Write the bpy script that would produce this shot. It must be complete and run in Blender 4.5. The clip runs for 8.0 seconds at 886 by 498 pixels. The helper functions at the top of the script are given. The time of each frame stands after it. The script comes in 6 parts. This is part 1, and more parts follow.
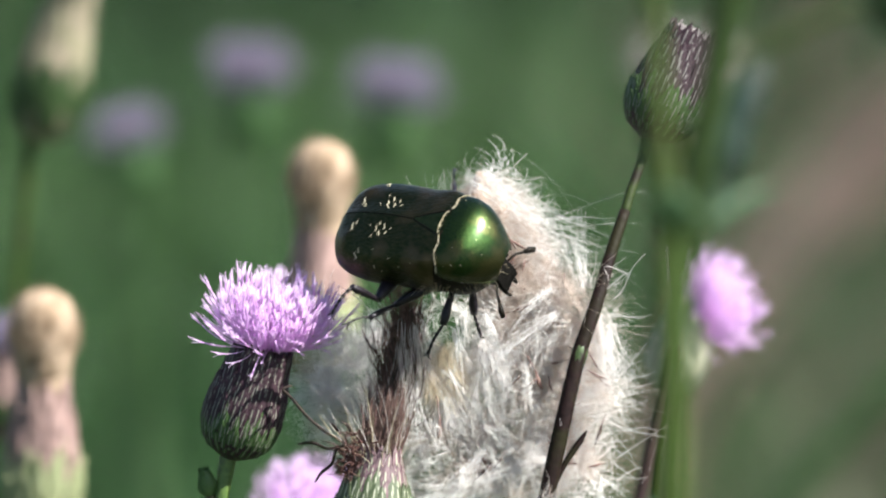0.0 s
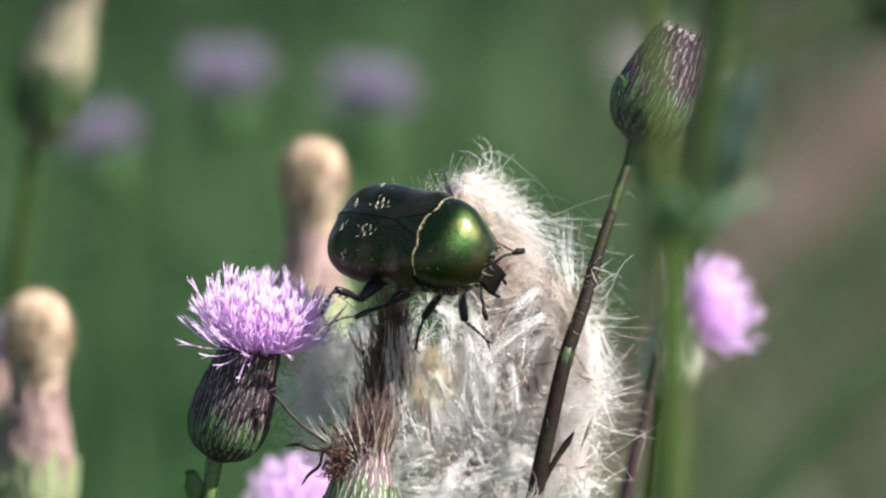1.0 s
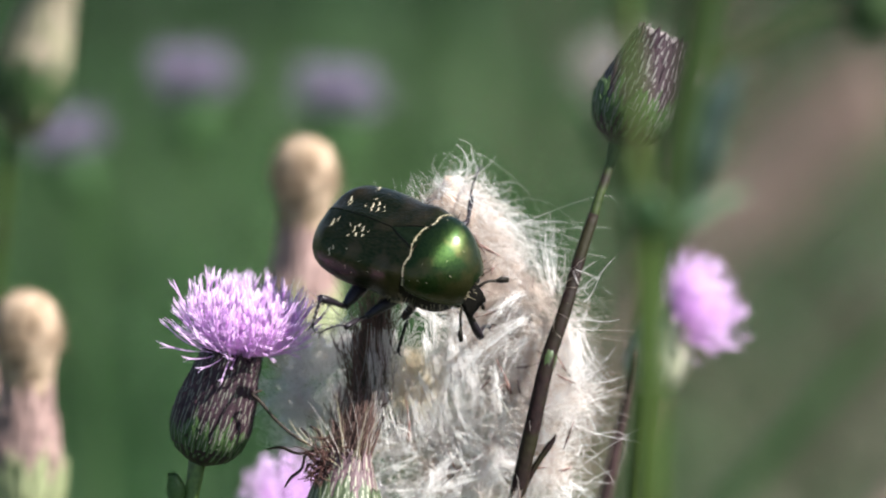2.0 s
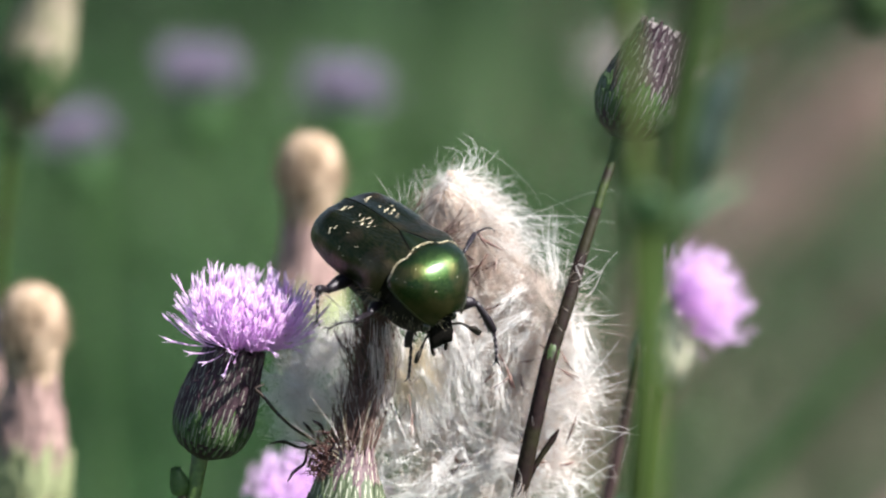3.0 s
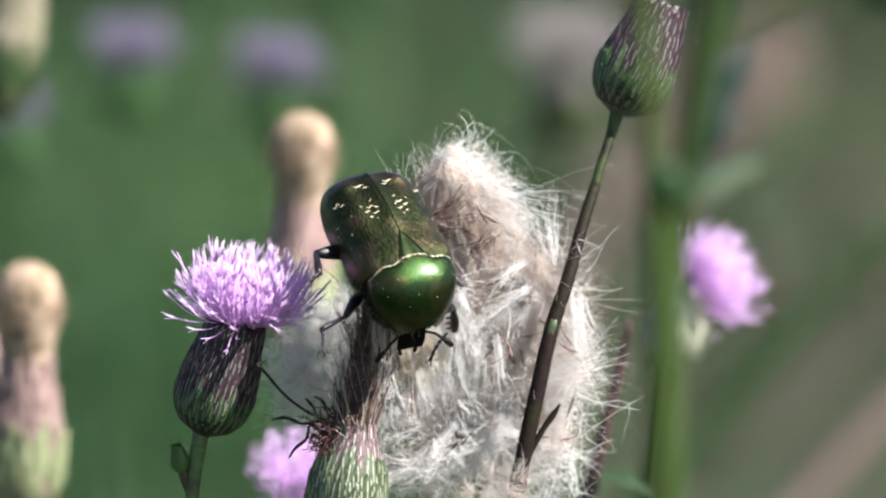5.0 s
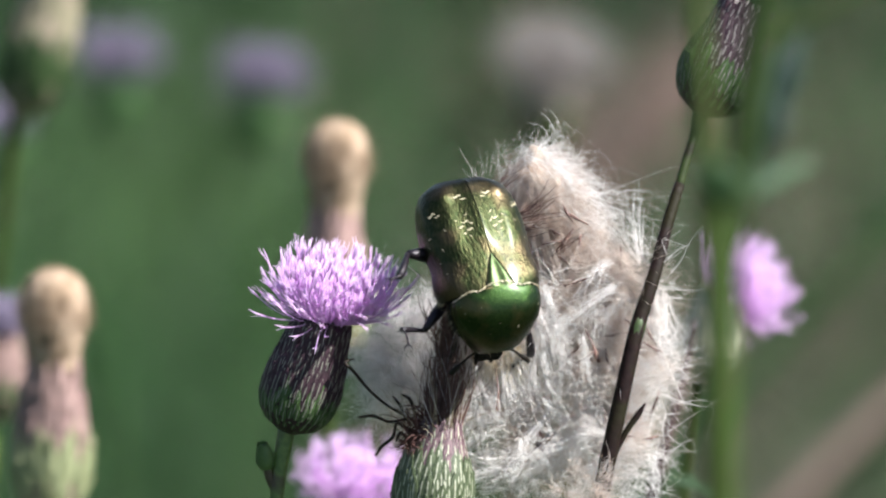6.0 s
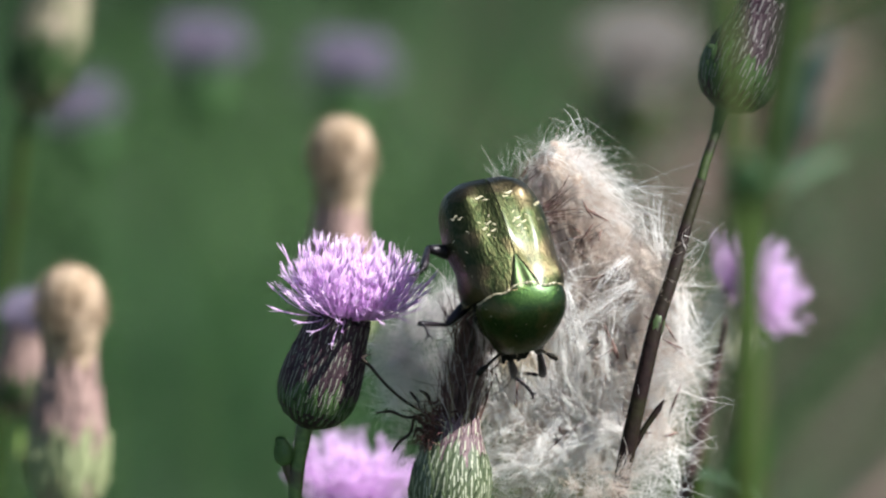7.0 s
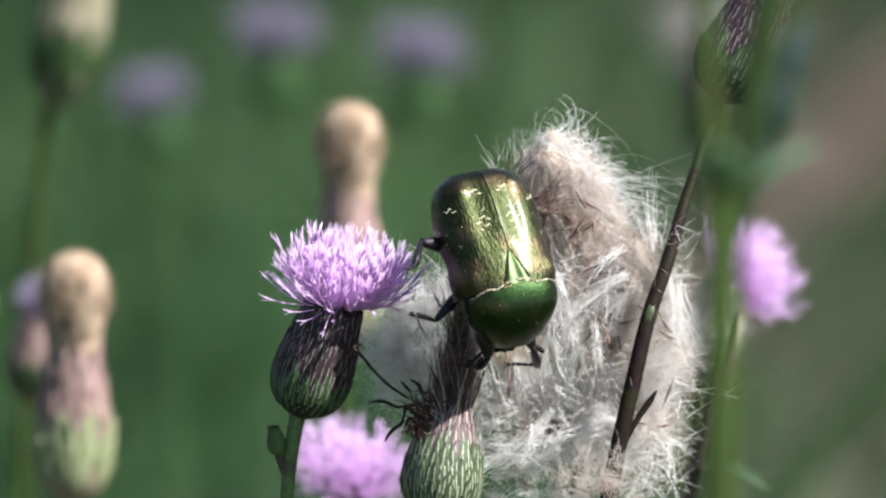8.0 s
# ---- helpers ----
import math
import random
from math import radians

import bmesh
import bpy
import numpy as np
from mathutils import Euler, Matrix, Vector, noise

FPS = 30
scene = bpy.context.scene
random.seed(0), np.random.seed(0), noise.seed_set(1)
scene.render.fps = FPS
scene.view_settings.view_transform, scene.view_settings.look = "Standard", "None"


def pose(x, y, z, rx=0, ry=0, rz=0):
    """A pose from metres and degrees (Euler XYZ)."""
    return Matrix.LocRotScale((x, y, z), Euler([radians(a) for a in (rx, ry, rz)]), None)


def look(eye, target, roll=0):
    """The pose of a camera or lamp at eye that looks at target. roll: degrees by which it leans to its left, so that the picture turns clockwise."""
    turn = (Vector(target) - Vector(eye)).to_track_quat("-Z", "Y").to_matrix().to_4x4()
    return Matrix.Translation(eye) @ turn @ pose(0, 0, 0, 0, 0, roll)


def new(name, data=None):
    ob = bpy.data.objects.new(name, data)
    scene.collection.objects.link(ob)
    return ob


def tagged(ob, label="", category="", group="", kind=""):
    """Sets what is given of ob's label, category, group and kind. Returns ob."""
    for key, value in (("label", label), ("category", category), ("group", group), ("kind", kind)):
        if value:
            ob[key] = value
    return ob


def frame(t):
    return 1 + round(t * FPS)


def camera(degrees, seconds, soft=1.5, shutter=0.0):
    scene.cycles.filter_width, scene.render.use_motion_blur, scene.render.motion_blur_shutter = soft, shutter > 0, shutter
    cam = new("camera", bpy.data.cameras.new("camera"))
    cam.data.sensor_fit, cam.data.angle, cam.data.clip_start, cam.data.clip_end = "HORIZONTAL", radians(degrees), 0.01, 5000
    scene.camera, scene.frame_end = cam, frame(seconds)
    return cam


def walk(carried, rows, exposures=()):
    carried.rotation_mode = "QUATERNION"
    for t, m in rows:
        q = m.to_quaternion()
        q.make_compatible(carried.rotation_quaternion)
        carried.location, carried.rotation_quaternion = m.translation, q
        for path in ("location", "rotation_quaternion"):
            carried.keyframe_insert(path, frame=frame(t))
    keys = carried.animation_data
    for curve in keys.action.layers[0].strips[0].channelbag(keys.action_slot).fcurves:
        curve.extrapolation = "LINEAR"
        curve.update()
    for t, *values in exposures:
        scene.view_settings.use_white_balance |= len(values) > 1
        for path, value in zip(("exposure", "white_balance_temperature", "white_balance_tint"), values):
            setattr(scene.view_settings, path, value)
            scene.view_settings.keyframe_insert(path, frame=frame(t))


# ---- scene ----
MM = 0.001
# ---- the camera and its way ----
cam = camera(10.0, 8.0, soft=2.2)
cam.data.dof.use_dof = True
cam.data.dof.focus_distance = 0.494
cam.data.dof.aperture_fstop = 22.0
CAMERA_ROWS = [
    (0, 0.0024, -0.4891, 0.8502, 77.958, 0.002, 0.433),
    (0.5, 0.0006, -0.4891, 0.8505, 77.929, 0.009, 0.247),
    (1, 0.0000, -0.4891, 0.8500, 78.000, 0.000, -0.000),
    (1.5, -0.0044, -0.4891, 0.8500, 78.067, -0.176, -0.500),
    (1.7, -0.0041, -0.4891, 0.8499, 78.056, -0.140, -0.607),
    (2.8, -0.0006, -0.4891, 0.8499, 78.016, 0.084, -0.250),
    (3, -0.0021, -0.4891, 0.8498, 77.990, -0.043, -0.412),
    (3.5, -0.0058, -0.4891, 0.8501, 77.869, -0.268, -0.783),
    (4, -0.0110, -0.4891, 0.8501, 77.730, -0.390, -1.237),
    (4.2, -0.0130, -0.4891, 0.8507, 77.671, -0.431, -1.494),
    (5.3, -0.0177, -0.4891, 0.8489, 77.740, -0.230, -1.999),
    (5.5, -0.0258, -0.4891, 0.8479, 77.846, -0.582, -2.273),
    (6, -0.0350, -0.4891, 0.8474, 77.987, -0.672, -3.136),
    (6.5, -0.0200, -0.4891, 0.8478, 77.939, -0.571, -1.226),
    (7, -0.0219, -0.4891, 0.8485, 77.799, -0.510, -1.414),
    (7.5, -0.0134, -0.4891, 0.8497, 77.650, -0.352, -0.518),
    (8, -0.0068, -0.4891, 0.8492, 77.602, -0.345, 0.245),
]
walk(cam, [(t, pose(*row)) for t, *row in CAMERA_ROWS], [(0, 1.65, 6430, 5), (0.5, 1.66, 6450, 6), (1.5, 1.61, 6400, 7), (3.5, 1.69, 6380, 8), (4.2, 1.68, 6340, 7), (5.5, 1.58, 6330, 8), (6.5, 1.43, 6280, 7), (7, 1.38, 6300, 5), (7.5, 1.41, 6270, 5), (8, 1.45, 6250, 6)])

# ---- light ----
SUN_DIRECTION = Vector((0.62, -0.24, 0.75)).normalized()
world = bpy.data.worlds.new("sky")
scene.world = world
world.use_nodes = True
sky = world.node_tree.nodes.new("ShaderNodeTexSky")
sky.sky_type = "NISHITA"
sky.sun_disc = False
sky.sun_elevation = math.asin(SUN_DIRECTION.z)
sky.sun_rotation = math.atan2(SUN_DIRECTION.x, SUN_DIRECTION.y)
background = world.node_tree.nodes["Background"]
background.inputs["Strength"].default_value = 0.052
world.node_tree.links.new(sky.outputs[0], background.inputs["Color"])
sun_data = bpy.data.lights.new("sun", "SUN")
sun_data.energy = 5.0
sun_data.angle = radians(0.6)
sun_data.color = (1.0, 0.975, 0.93)
sun = new("sun", sun_data)
sun.matrix_world = look(SUN_DIRECTION * 3, (0, 0, 0))


# ---- materials ----
def material(name, low, high, size, rough=0.6, metal=0.0, bump=0.2, through_light=0.0, patch=None, patch_size=0.0, spread=0.0, coat=0.0, coat_rough=0.12, specular=0.5, stretch=None, coat_ior=1.5):
    """Two-scale procedural surface: fine grain between low and high, larger patches of a third colour."""
    m = bpy.data.materials.new(name)
    m.use_nodes = True
    n, link = m.node_tree.nodes, m.node_tree.links.new
    shader, out = n["Principled BSDF"], n["Material Output"]
    where = n.new("ShaderNodeTexCoord")
    grain = n.new("ShaderNodeTexNoise")
    grain.inputs["Scale"].default_value = 1 / size
    grain.inputs["Detail"].default_value = 5
    if stretch:
        longer = n.new("ShaderNodeMapping")
        longer.inputs["Scale"].default_value = stretch
        link(where.outputs["Object"], longer.inputs["Vector"])
        link(longer.outputs["Vector"], grain.inputs["Vector"])
    else:
        link(where.outputs["Object"], grain.inputs["Vector"])
    ramp = n.new("ShaderNodeValToRGB")
    ramp.color_ramp.elements[0].position, ramp.color_ramp.elements[1].position = 0.32, 0.68
    ramp.color_ramp.elements[0].color, ramp.color_ramp.elements[1].color = (*low, 1), (*high, 1)
    link(grain.outputs["Fac"], ramp.inputs["Fac"])
    colour = ramp.outputs["Color"]
    if patch:
        spots = n.new("ShaderNodeTexNoise")
        spots.inputs["Scale"].default_value = 1 / patch_size
        spots.inputs["Detail"].default_value = 3
        link(where.outputs["Object"], spots.inputs["Vector"])
        edge = n.new("ShaderNodeMapRange")
        edge.inputs["From Min"].default_value, edge.inputs["From Max"].default_value = 0.46, 0.62
        link(spots.outputs["Fac"], edge.inputs["Value"])
        mix = n.new("ShaderNodeMix")
        mix.data_type = "RGBA"
        link(edge.outputs["Result"], mix.inputs["Factor"])
        link(colour, mix.inputs["A"])
        mix.inputs["B"].default_value = (*patch, 1)
        colour = mix.outputs["Result"]
    if spread:
        info = n.new("ShaderNodeObjectInfo")
        island = n.new("ShaderNodeNewGeometry")
        both = n.new("ShaderNodeMath")
        both.operation = "ADD"
        link(info.outputs["Random"], both.inputs[0])
        link(island.outputs["Random Per Island"], both.inputs[1])
        amount = n.new("ShaderNodeMapRange")
        amount.inputs["From Max"].default_value = 2.0
        amount.inputs["To Min"].default_value, amount.inputs["To Max"].default_value = 1 - spread, 1 + spread
        link(both.outputs[0], amount.inputs["Value"])
        hue = n.new("ShaderNodeHueSaturation")
        link(amount.outputs["Result"], hue.inputs["Value"])
        link(colour, hue.inputs["Color"])
        colour = hue.outputs["Color"]
    link(colour, shader.inputs["Base Color"])
    shader.inputs["Roughness"].default_value = rough
    shader.inputs["Metallic"].default_value = metal
    shader.inputs["Specular IOR Level"].default_value = specular
    shader.inputs["Coat Weight"].default_value = coat
    shader.inputs["Coat Roughness"].default_value = coat_rough
    shader.inputs["Coat IOR"].default_value = coat_ior
    if bump:
        relief = n.new("ShaderNodeBump")
        relief.inputs["Strength"].default_value = bump
        relief.inputs["Distance"].default_value = size * 0.4
        link(grain.outputs["Fac"], relief.inputs["Height"])
        link(relief.outputs["Normal"], shader.inputs["Normal"])
    if through_light:
        leaf = n.new("ShaderNodeBsdfTranslucent")
        link(colour, leaf.inputs["Color"])
        blend = n.new("ShaderNodeMixShader")
        blend.inputs[0].default_value = through_light
        link(shader.outputs[0], blend.inputs[1])
        link(leaf.outputs[0], blend.inputs[2])
        link(blend.outputs[0], out.inputs["Surface"])
    return m


SHELL = material("green_beetle_shell", (0.010, 0.018, 0.005), (0.034, 0.034, 0.014), 0.00024, 0.40, 0.95, 1.0, patch=(0.062, 0.047, 0.025), patch_size=0.004, coat=0.12, coat_rough=0.22, stretch=(0.4, 1.0, 1.0))
SHIELD = material("green_beetle_shield", (0.006, 0.019, 0.003), (0.019, 0.038, 0.007), 0.00018, 0.35, 0.95, 0.8, patch=(0.044, 0.042, 0.013), patch_size=0.0028, coat=0.3, coat_rough=0.24)
SCUTE = material("smooth_green_scutellum", (0.012, 0.026, 0.005), (0.028, 0.038, 0.012), 0.0004, 0.40, 0.95, 0.2, coat=0.2, coat_rough=0.35)
CHITIN = material("dark_bronze_chitin", (0.006, 0.005, 0.004), (0.018, 0.013, 0.009), 0.00015, 0.55, 0.0, 0.8, specular=0.15)
LIMB = material("violet_black_limb", (0.006, 0.004, 0.006), (0.020, 0.014, 0.020), 0.0002, 0.36, 0.3, 0.7, specular=0.4)
HEAD = material("black_bronze_head", (0.002, 0.002, 0.0018), (0.006, 0.005, 0.004), 0.00012, 0.7, 0.0, 1.0, specular=0.05)
EYE = material("black_eye", (0.006, 0.006, 0.006), (0.012, 0.012, 0.010), 0.0002, 0.15, 0.0, 0.0, coat=0.5)
FLECK = material("cream_scale_flecks", (0.30, 0.25, 0.15), (0.55, 0.48, 0.34), 0.00012, 0.7, 0.0, 0.5)
RIM = material("pale_cream_rim", (0.22, 0.18, 0.10), (0.48, 0.42, 0.30), 0.0006, 0.55, 0.0, 0.4)
FLUFF = material("white_seed_down", (0.74, 0.69, 0.66), (0.86, 0.82, 0.80), 0.003, 0.5, 0.0, 0.0, through_light=0.66, spread=0.10)
LOCK = material("silky_white_locks", (0.93, 0.89, 0.88), (0.97, 0.95, 0.94), 0.003, 0.45, 0.0, 0.0, through_light=0.5, spread=0.04)
DOWN = material("pinkish_beige_down", (0.58, 0.455, 0.38), (0.77, 0.655, 0.58), 0.0012, 0.75, 0.0, 0.0, through_light=0.55, spread=0.2)
SILK = material("pale_rosy_down", (0.70, 0.60, 0.54), (0.84, 0.76, 0.71), 0.002, 0.6, 0.0, 0.0, through_light=0.55, spread=0.14)
CREAM = material("cream_down", (0.66, 0.57, 0.44), (0.80, 0.72, 0.58), 0.0012, 0.75, 0.0, 0.0, through_light=0.5, spread=0.15)
CORE = material("packed_seed_down", (0.52, 0.42, 0.35), (0.72, 0.62, 0.54), 0.0006, 0.95, 0.0, 0.3, patch=(0.46, 0.34, 0.27), patch_size=0.003, specular=0.1, through_light=0.3)
LILAC = material("lilac_florets", (0.80, 0.55, 0.84), (0.91, 0.71, 0.93), 0.0015, 0.7, 0.0, 0.0, through_light=0.62, spread=0.10, specular=0.2)
LILAC_TIP = material("pale_lilac_tips", (0.84, 0.63, 0.88), (0.93, 0.78, 0.95), 0.0012, 0.7, 0.0, 0.0, through_light=0.6, spread=0.08, specular=0.2)
BRACT_GREEN = material("green_bract", (0.022, 0.046, 0.015), (0.050, 0.082, 0.028), 0.0005, 0.6, 0.0, 0.2, spread=0.3, specular=0.25)
BRACT_PURPLE = material("purple_brown_bract", (0.014, 0.007, 0.011), (0.040, 0.020, 0.027), 0.0005, 0.6, 0.0, 0.2, spread=0.35, specular=0.25)
BRACT_EDGE = material("pale_bract_keel", (0.10, 0.10, 0.08), (0.21, 0.20, 0.17), 0.0004, 0.7, 0.0, 0.2, spread=0.35)
KEEL_LILAC = material("pale_lilac_bract_keel", (0.105, 0.095, 0.092), (0.22, 0.195, 0.185), 0.0004, 0.7, 0.0, 0.2, spread=0.35)
KEEL_WHITE = material("whitish_bract_keel", (0.24, 0.245, 0.17), (0.42, 0.41, 0.33), 0.0004, 0.7, 0.0, 0.2, spread=0.25)
BRACT_PINK = material("pinkish_dry_bract", (0.17, 0.105, 0.095), (0.34, 0.22, 0.20), 0.0012, 0.7, 0.0, 0.3, spread=0.3)
BRACT_CREAM = material("cream_green_bract", (0.17, 0.19, 0.085), (0.32, 0.335, 0.19), 0.0008, 0.6, 0.0, 0.3, spread=0.22)
CUP_PALE = material("pale_cream_cup", (0.30, 0.29, 0.20), (0.48, 0.46, 0.35), 0.0008, 0.7, 0.0, 0.3, spread=0.18)
TAN = material("tan_closed_down", (0.15, 0.098, 0.060), (0.31, 0.215, 0.145), 0.0016, 0.9, 0.0, 0.9, patch=(0.36, 0.26, 0.185), patch_size=0.004)
WITHER = material("withered_brown_florets", (0.075, 0.040, 0.034), (0.22, 0.125, 0.105), 0.0009, 0.75, 0.0, 0.2, through_light=0.1, spread=0.4)
STEM_DARK = material("dark_purple_stem", (0.007, 0.0035, 0.0035), (0.017, 0.0085, 0.008), 0.0006, 0.6, 0.0, 0.4, patch=(0.014, 0.012, 0.005), patch_size=0.004, specular=0.12)
STEM_GREEN = material("green_stem", (0.11, 0.17, 0.04), (0.20, 0.27, 0.07), 0.0007, 0.5, 0.0, 0.3, patch=(0.17, 0.19, 0.06), patch_size=0.006)
STEM_RIBBED = material("blotched_green_stem", (0.045, 0.085, 0.018), (0.10, 0.155, 0.036), 0.0007, 0.5, 0.0, 0.3, patch=(0.045, 0.032, 0.018), patch_size=0.004)
STEM_OLIVE = material("olive_dry_stem", (0.17, 0.15, 0.06), (0.30, 0.27, 0.12), 0.0007, 0.6, 0.0, 0.3)
NODE_GREEN = material("mottled_green_node", (0.018, 0.034, 0.007), (0.05, 0.085, 0.018), 0.0005, 0.5, 0.0, 0.3, patch=(0.016, 0.010, 0.008), patch_size=0.0012)
LEAF = material("thistle_leaf", (0.06, 0.12, 0.035), (0.12, 0.20, 0.06), 0.002, 0.45, 0.0, 0.3, through_light=0.3, patch=(0.10, 0.17, 0.07), patch_size=0.008)
STEM_MAUVE = material("mauve_brown_stem", (0.060, 0.032, 0.034), (0.125, 0.072, 0.070), 0.0008, 0.65, 0.0, 0.3, patch=(0.05, 0.03, 0.03), patch_size=0.006, specular=0.2)
LEAF_DARK = material("dark_thistle_leaf", (0.016, 0.034, 0.012), (0.034, 0.062, 0.022), 0.002, 0.5, 0.0, 0.3, through_light=0.15)
LEAF_PALE = material("pale_waxy_leaf", (0.15, 0.25, 0.14), (0.25, 0.36, 0.22), 0.002, 0.4, 0.0, 0.2, through_light=0.35)
LEAF_BLUE = material("grey_green_leaf", (0.045, 0.080, 0.068), (0.080, 0.118, 0.100), 0.002, 0.5, 0.0, 0.2, through_light=0.15, specular=0.3)
GRASS = material("meadow_grass", (0.015, 0.054, 0.013), (0.036, 0.100, 0.027), 0.05, 0.5, 0.0, 0.0, through_light=0.3, patch=(0.075, 0.142, 0.046), patch_size=0.30, spread=0.4)
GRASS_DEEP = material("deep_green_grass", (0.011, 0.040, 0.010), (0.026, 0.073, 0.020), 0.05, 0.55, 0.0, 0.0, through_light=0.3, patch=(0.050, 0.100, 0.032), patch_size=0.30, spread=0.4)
DRY = material("dry_pinkish_grass", (0.150, 0.100, 0.083), (0.25, 0.175, 0.145), 0.05, 0.7, 0.0, 0.0, through_light=0.25, spread=0.3)
FADED = material("faded_olive_grass", (0.12, 0.135, 0.082), (0.21, 0.22, 0.145), 0.05, 0.6, 0.0, 0.0, through_light=0.3, patch=(0.20, 0.16, 0.125), patch_size=0.25, spread=0.3)
BLADE = material("green_grass_blade", (0.040, 0.095, 0.030), (0.085, 0.165, 0.055), 0.004, 0.5, 0.0, 0.1, through_light=0.3, patch=(0.10, 0.15, 0.06), patch_size=0.03)
DRY_STEM = material("dry_pink_stem", (0.30, 0.20, 0.17), (0.45, 0.32, 0.27), 0.004, 0.7, 0.0, 0.2, through_light=0.2)
SOIL = material("mossy_soil", (0.025, 0.042, 0.016), (0.045, 0.072, 0.026), 0.04, 0.9, 0.0, 0.6, patch=(0.045, 0.048, 0.026), patch_size=0.5)

STEM_BLEND = material("dark_green_brown_stem", (0.014, 0.024, 0.005), (0.030, 0.042, 0.010), 0.0006, 0.55, 0.0, 0.3, patch=(0.014, 0.010, 0.006), patch_size=0.004, specular=0.2)
# lilac greyed in its colour to stand for shade and haze on far heads
LILAC_SHADED = material("shaded_lilac_florets", (0.23, 0.185, 0.285), (0.335, 0.28, 0.40), 0.002, 0.6, 0.0, 0.0, through_light=0.3, spread=0.15)
STRAW = material("straw_yellow_tuft", (0.17, 0.15, 0.092), (0.28, 0.25, 0.165), 0.0009, 0.9, 0.0, 0.6, patch=(0.27, 0.22, 0.16), patch_size=0.003)
DULL_PINK = material("dull_pinkish_tuft", (0.11, 0.092, 0.080), (0.18, 0.152, 0.135), 0.001, 0.9, 0.0, 0.6, patch=(0.21, 0.18, 0.155), patch_size=0.004)
PALE_TUFT = material("whitish_tuft", (0.30, 0.265, 0.26), (0.42, 0.37, 0.36), 0.001, 0.9, 0.0, 0.0, through_light=0.3, spread=0.15)
TAN_FUZZ = material("tan_fuzz", (0.31, 0.22, 0.145), (0.44, 0.335, 0.235), 0.001, 0.8, 0.0, 0.0, through_light=0.3)
STEM_STALK = material("olive_green_stalk", (0.022, 0.042, 0.005), (0.042, 0.068, 0.010), 0.0007, 0.65, 0.0, 0.3, patch=(0.034, 0.044, 0.009), patch_size=0.006, specular=0.2)
STEM_MOSS = material("dark_moss_green_stem", (0.012, 0.024, 0.005), (0.024, 0.042, 0.009), 0.0008, 0.65, 0.0, 0.3, specular=0.15)
BRACT_CREAM_GREEN = material("light_green_bract", (0.026, 0.038, 0.016), (0.072, 0.090, 0.042), 0.0005, 0.55, 0.0, 0.2, spread=0.35)
BRACT_MAUVE = material("mauve_bract", (0.045, 0.022, 0.028), (0.15, 0.090, 0.100), 0.0005, 0.6, 0.0, 0.2, spread=0.4)
STUB = material("dry_tan_receptacle", (0.030, 0.022, 0.012), (0.10, 0.062, 0.034), 0.0006, 0.8, 0.0, 0.6, patch=(0.022, 0.020, 0.012), patch_size=0.003, stretch=(1.0, 1.0, 0.2))
CURL = material("blackish_withered_thread", (0.014, 0.009, 0.008), (0.036, 0.023, 0.018), 0.001, 0.7, 0.0, 0.2, specular=0.2)
CRUMPLE = material("reddish_brown_withered_thread", (0.035, 0.014, 0.013), (0.11, 0.050, 0.042), 0.0006, 0.7, 0.0, 0.2, spread=0.4, specular=0.25)
BELLY_HAIR = material("pale_belly_hair", (0.36, 0.30, 0.20), (0.50, 0.43, 0.30), 0.001, 0.5, 0.0, 0.0, through_light=0.3)


# ---- mesh tools ----
class Shape:
    """Gathers vertices and faces of one mesh, each face with its material slot."""

    def __init__(self):
        self.verts, self.faces, self.slots = [], [], []

    def add(self, verts, faces, slot=0):
        base = len(self.verts)
        self.verts += [tuple(v) for v in verts]
        self.faces += [tuple(i + base for i in f) for f in faces]
        self.slots += [slot] * len(faces)
        return self

    def mesh(self, name, materials, smooth=True):
        me = bpy.data.meshes.new(name)
        me.from_pydata(self.verts, [], self.faces)
        for m in materials:
            me.materials.append(m)
        me.polygons.foreach_set("material_index", self.slots)
        me.polygons.foreach_set("use_smooth", [smooth] * len(self.faces))
        me.update()
        return me


def part(name, data, parent, label="", at=None):
    """One mesh object under a thing or under a part."""
    ob = new(name, data)
    ob.parent = parent
    if at is not None:
        ob.matrix_basis = at
    return tagged(ob, label)


def thing(name, at, label, category, group="", kind=""):
    ob = new(name)
    ob.empty_display_size = 0.01
    ob.matrix_basis = at
    return tagged(ob, label, category, group, kind)


def hermite(xs, ys, at):
    """Smooth interpolation of rows ys at places xs, with slopes from the neighbours."""
    xs, ys = np.asarray(xs, float), np.asarray(ys, float)
    slope = np.gradient(ys, xs, axis=0)
    i = int(np.clip(np.searchsorted(xs, at) - 1, 0, len(xs) - 2))
    h = xs[i + 1] - xs[i]
    u = min(1.0, max(0.0, (at - xs[i]) / h))
    return ((1 + 2 * u) * (1 - u) ** 2 * ys[i] + u * (1 - u) ** 2 * h * slope[i] + u * u * (3 - 2 * u) * ys[i + 1] + u * u * (u - 1) * h * slope[i + 1])


def smooth_line(points, count):
    """Points along a smooth curve through the given ones, as many between each two."""
    p = np.array(points, float)
    chord = np.concatenate([[0], np.cumsum(np.linalg.norm(np.diff(p, axis=0), axis=1))])
    where = np.interp(np.linspace(0, len(p) - 1, count), np.arange(len(p)), chord)
    return np.array([hermite(chord, p, s) for s in where])


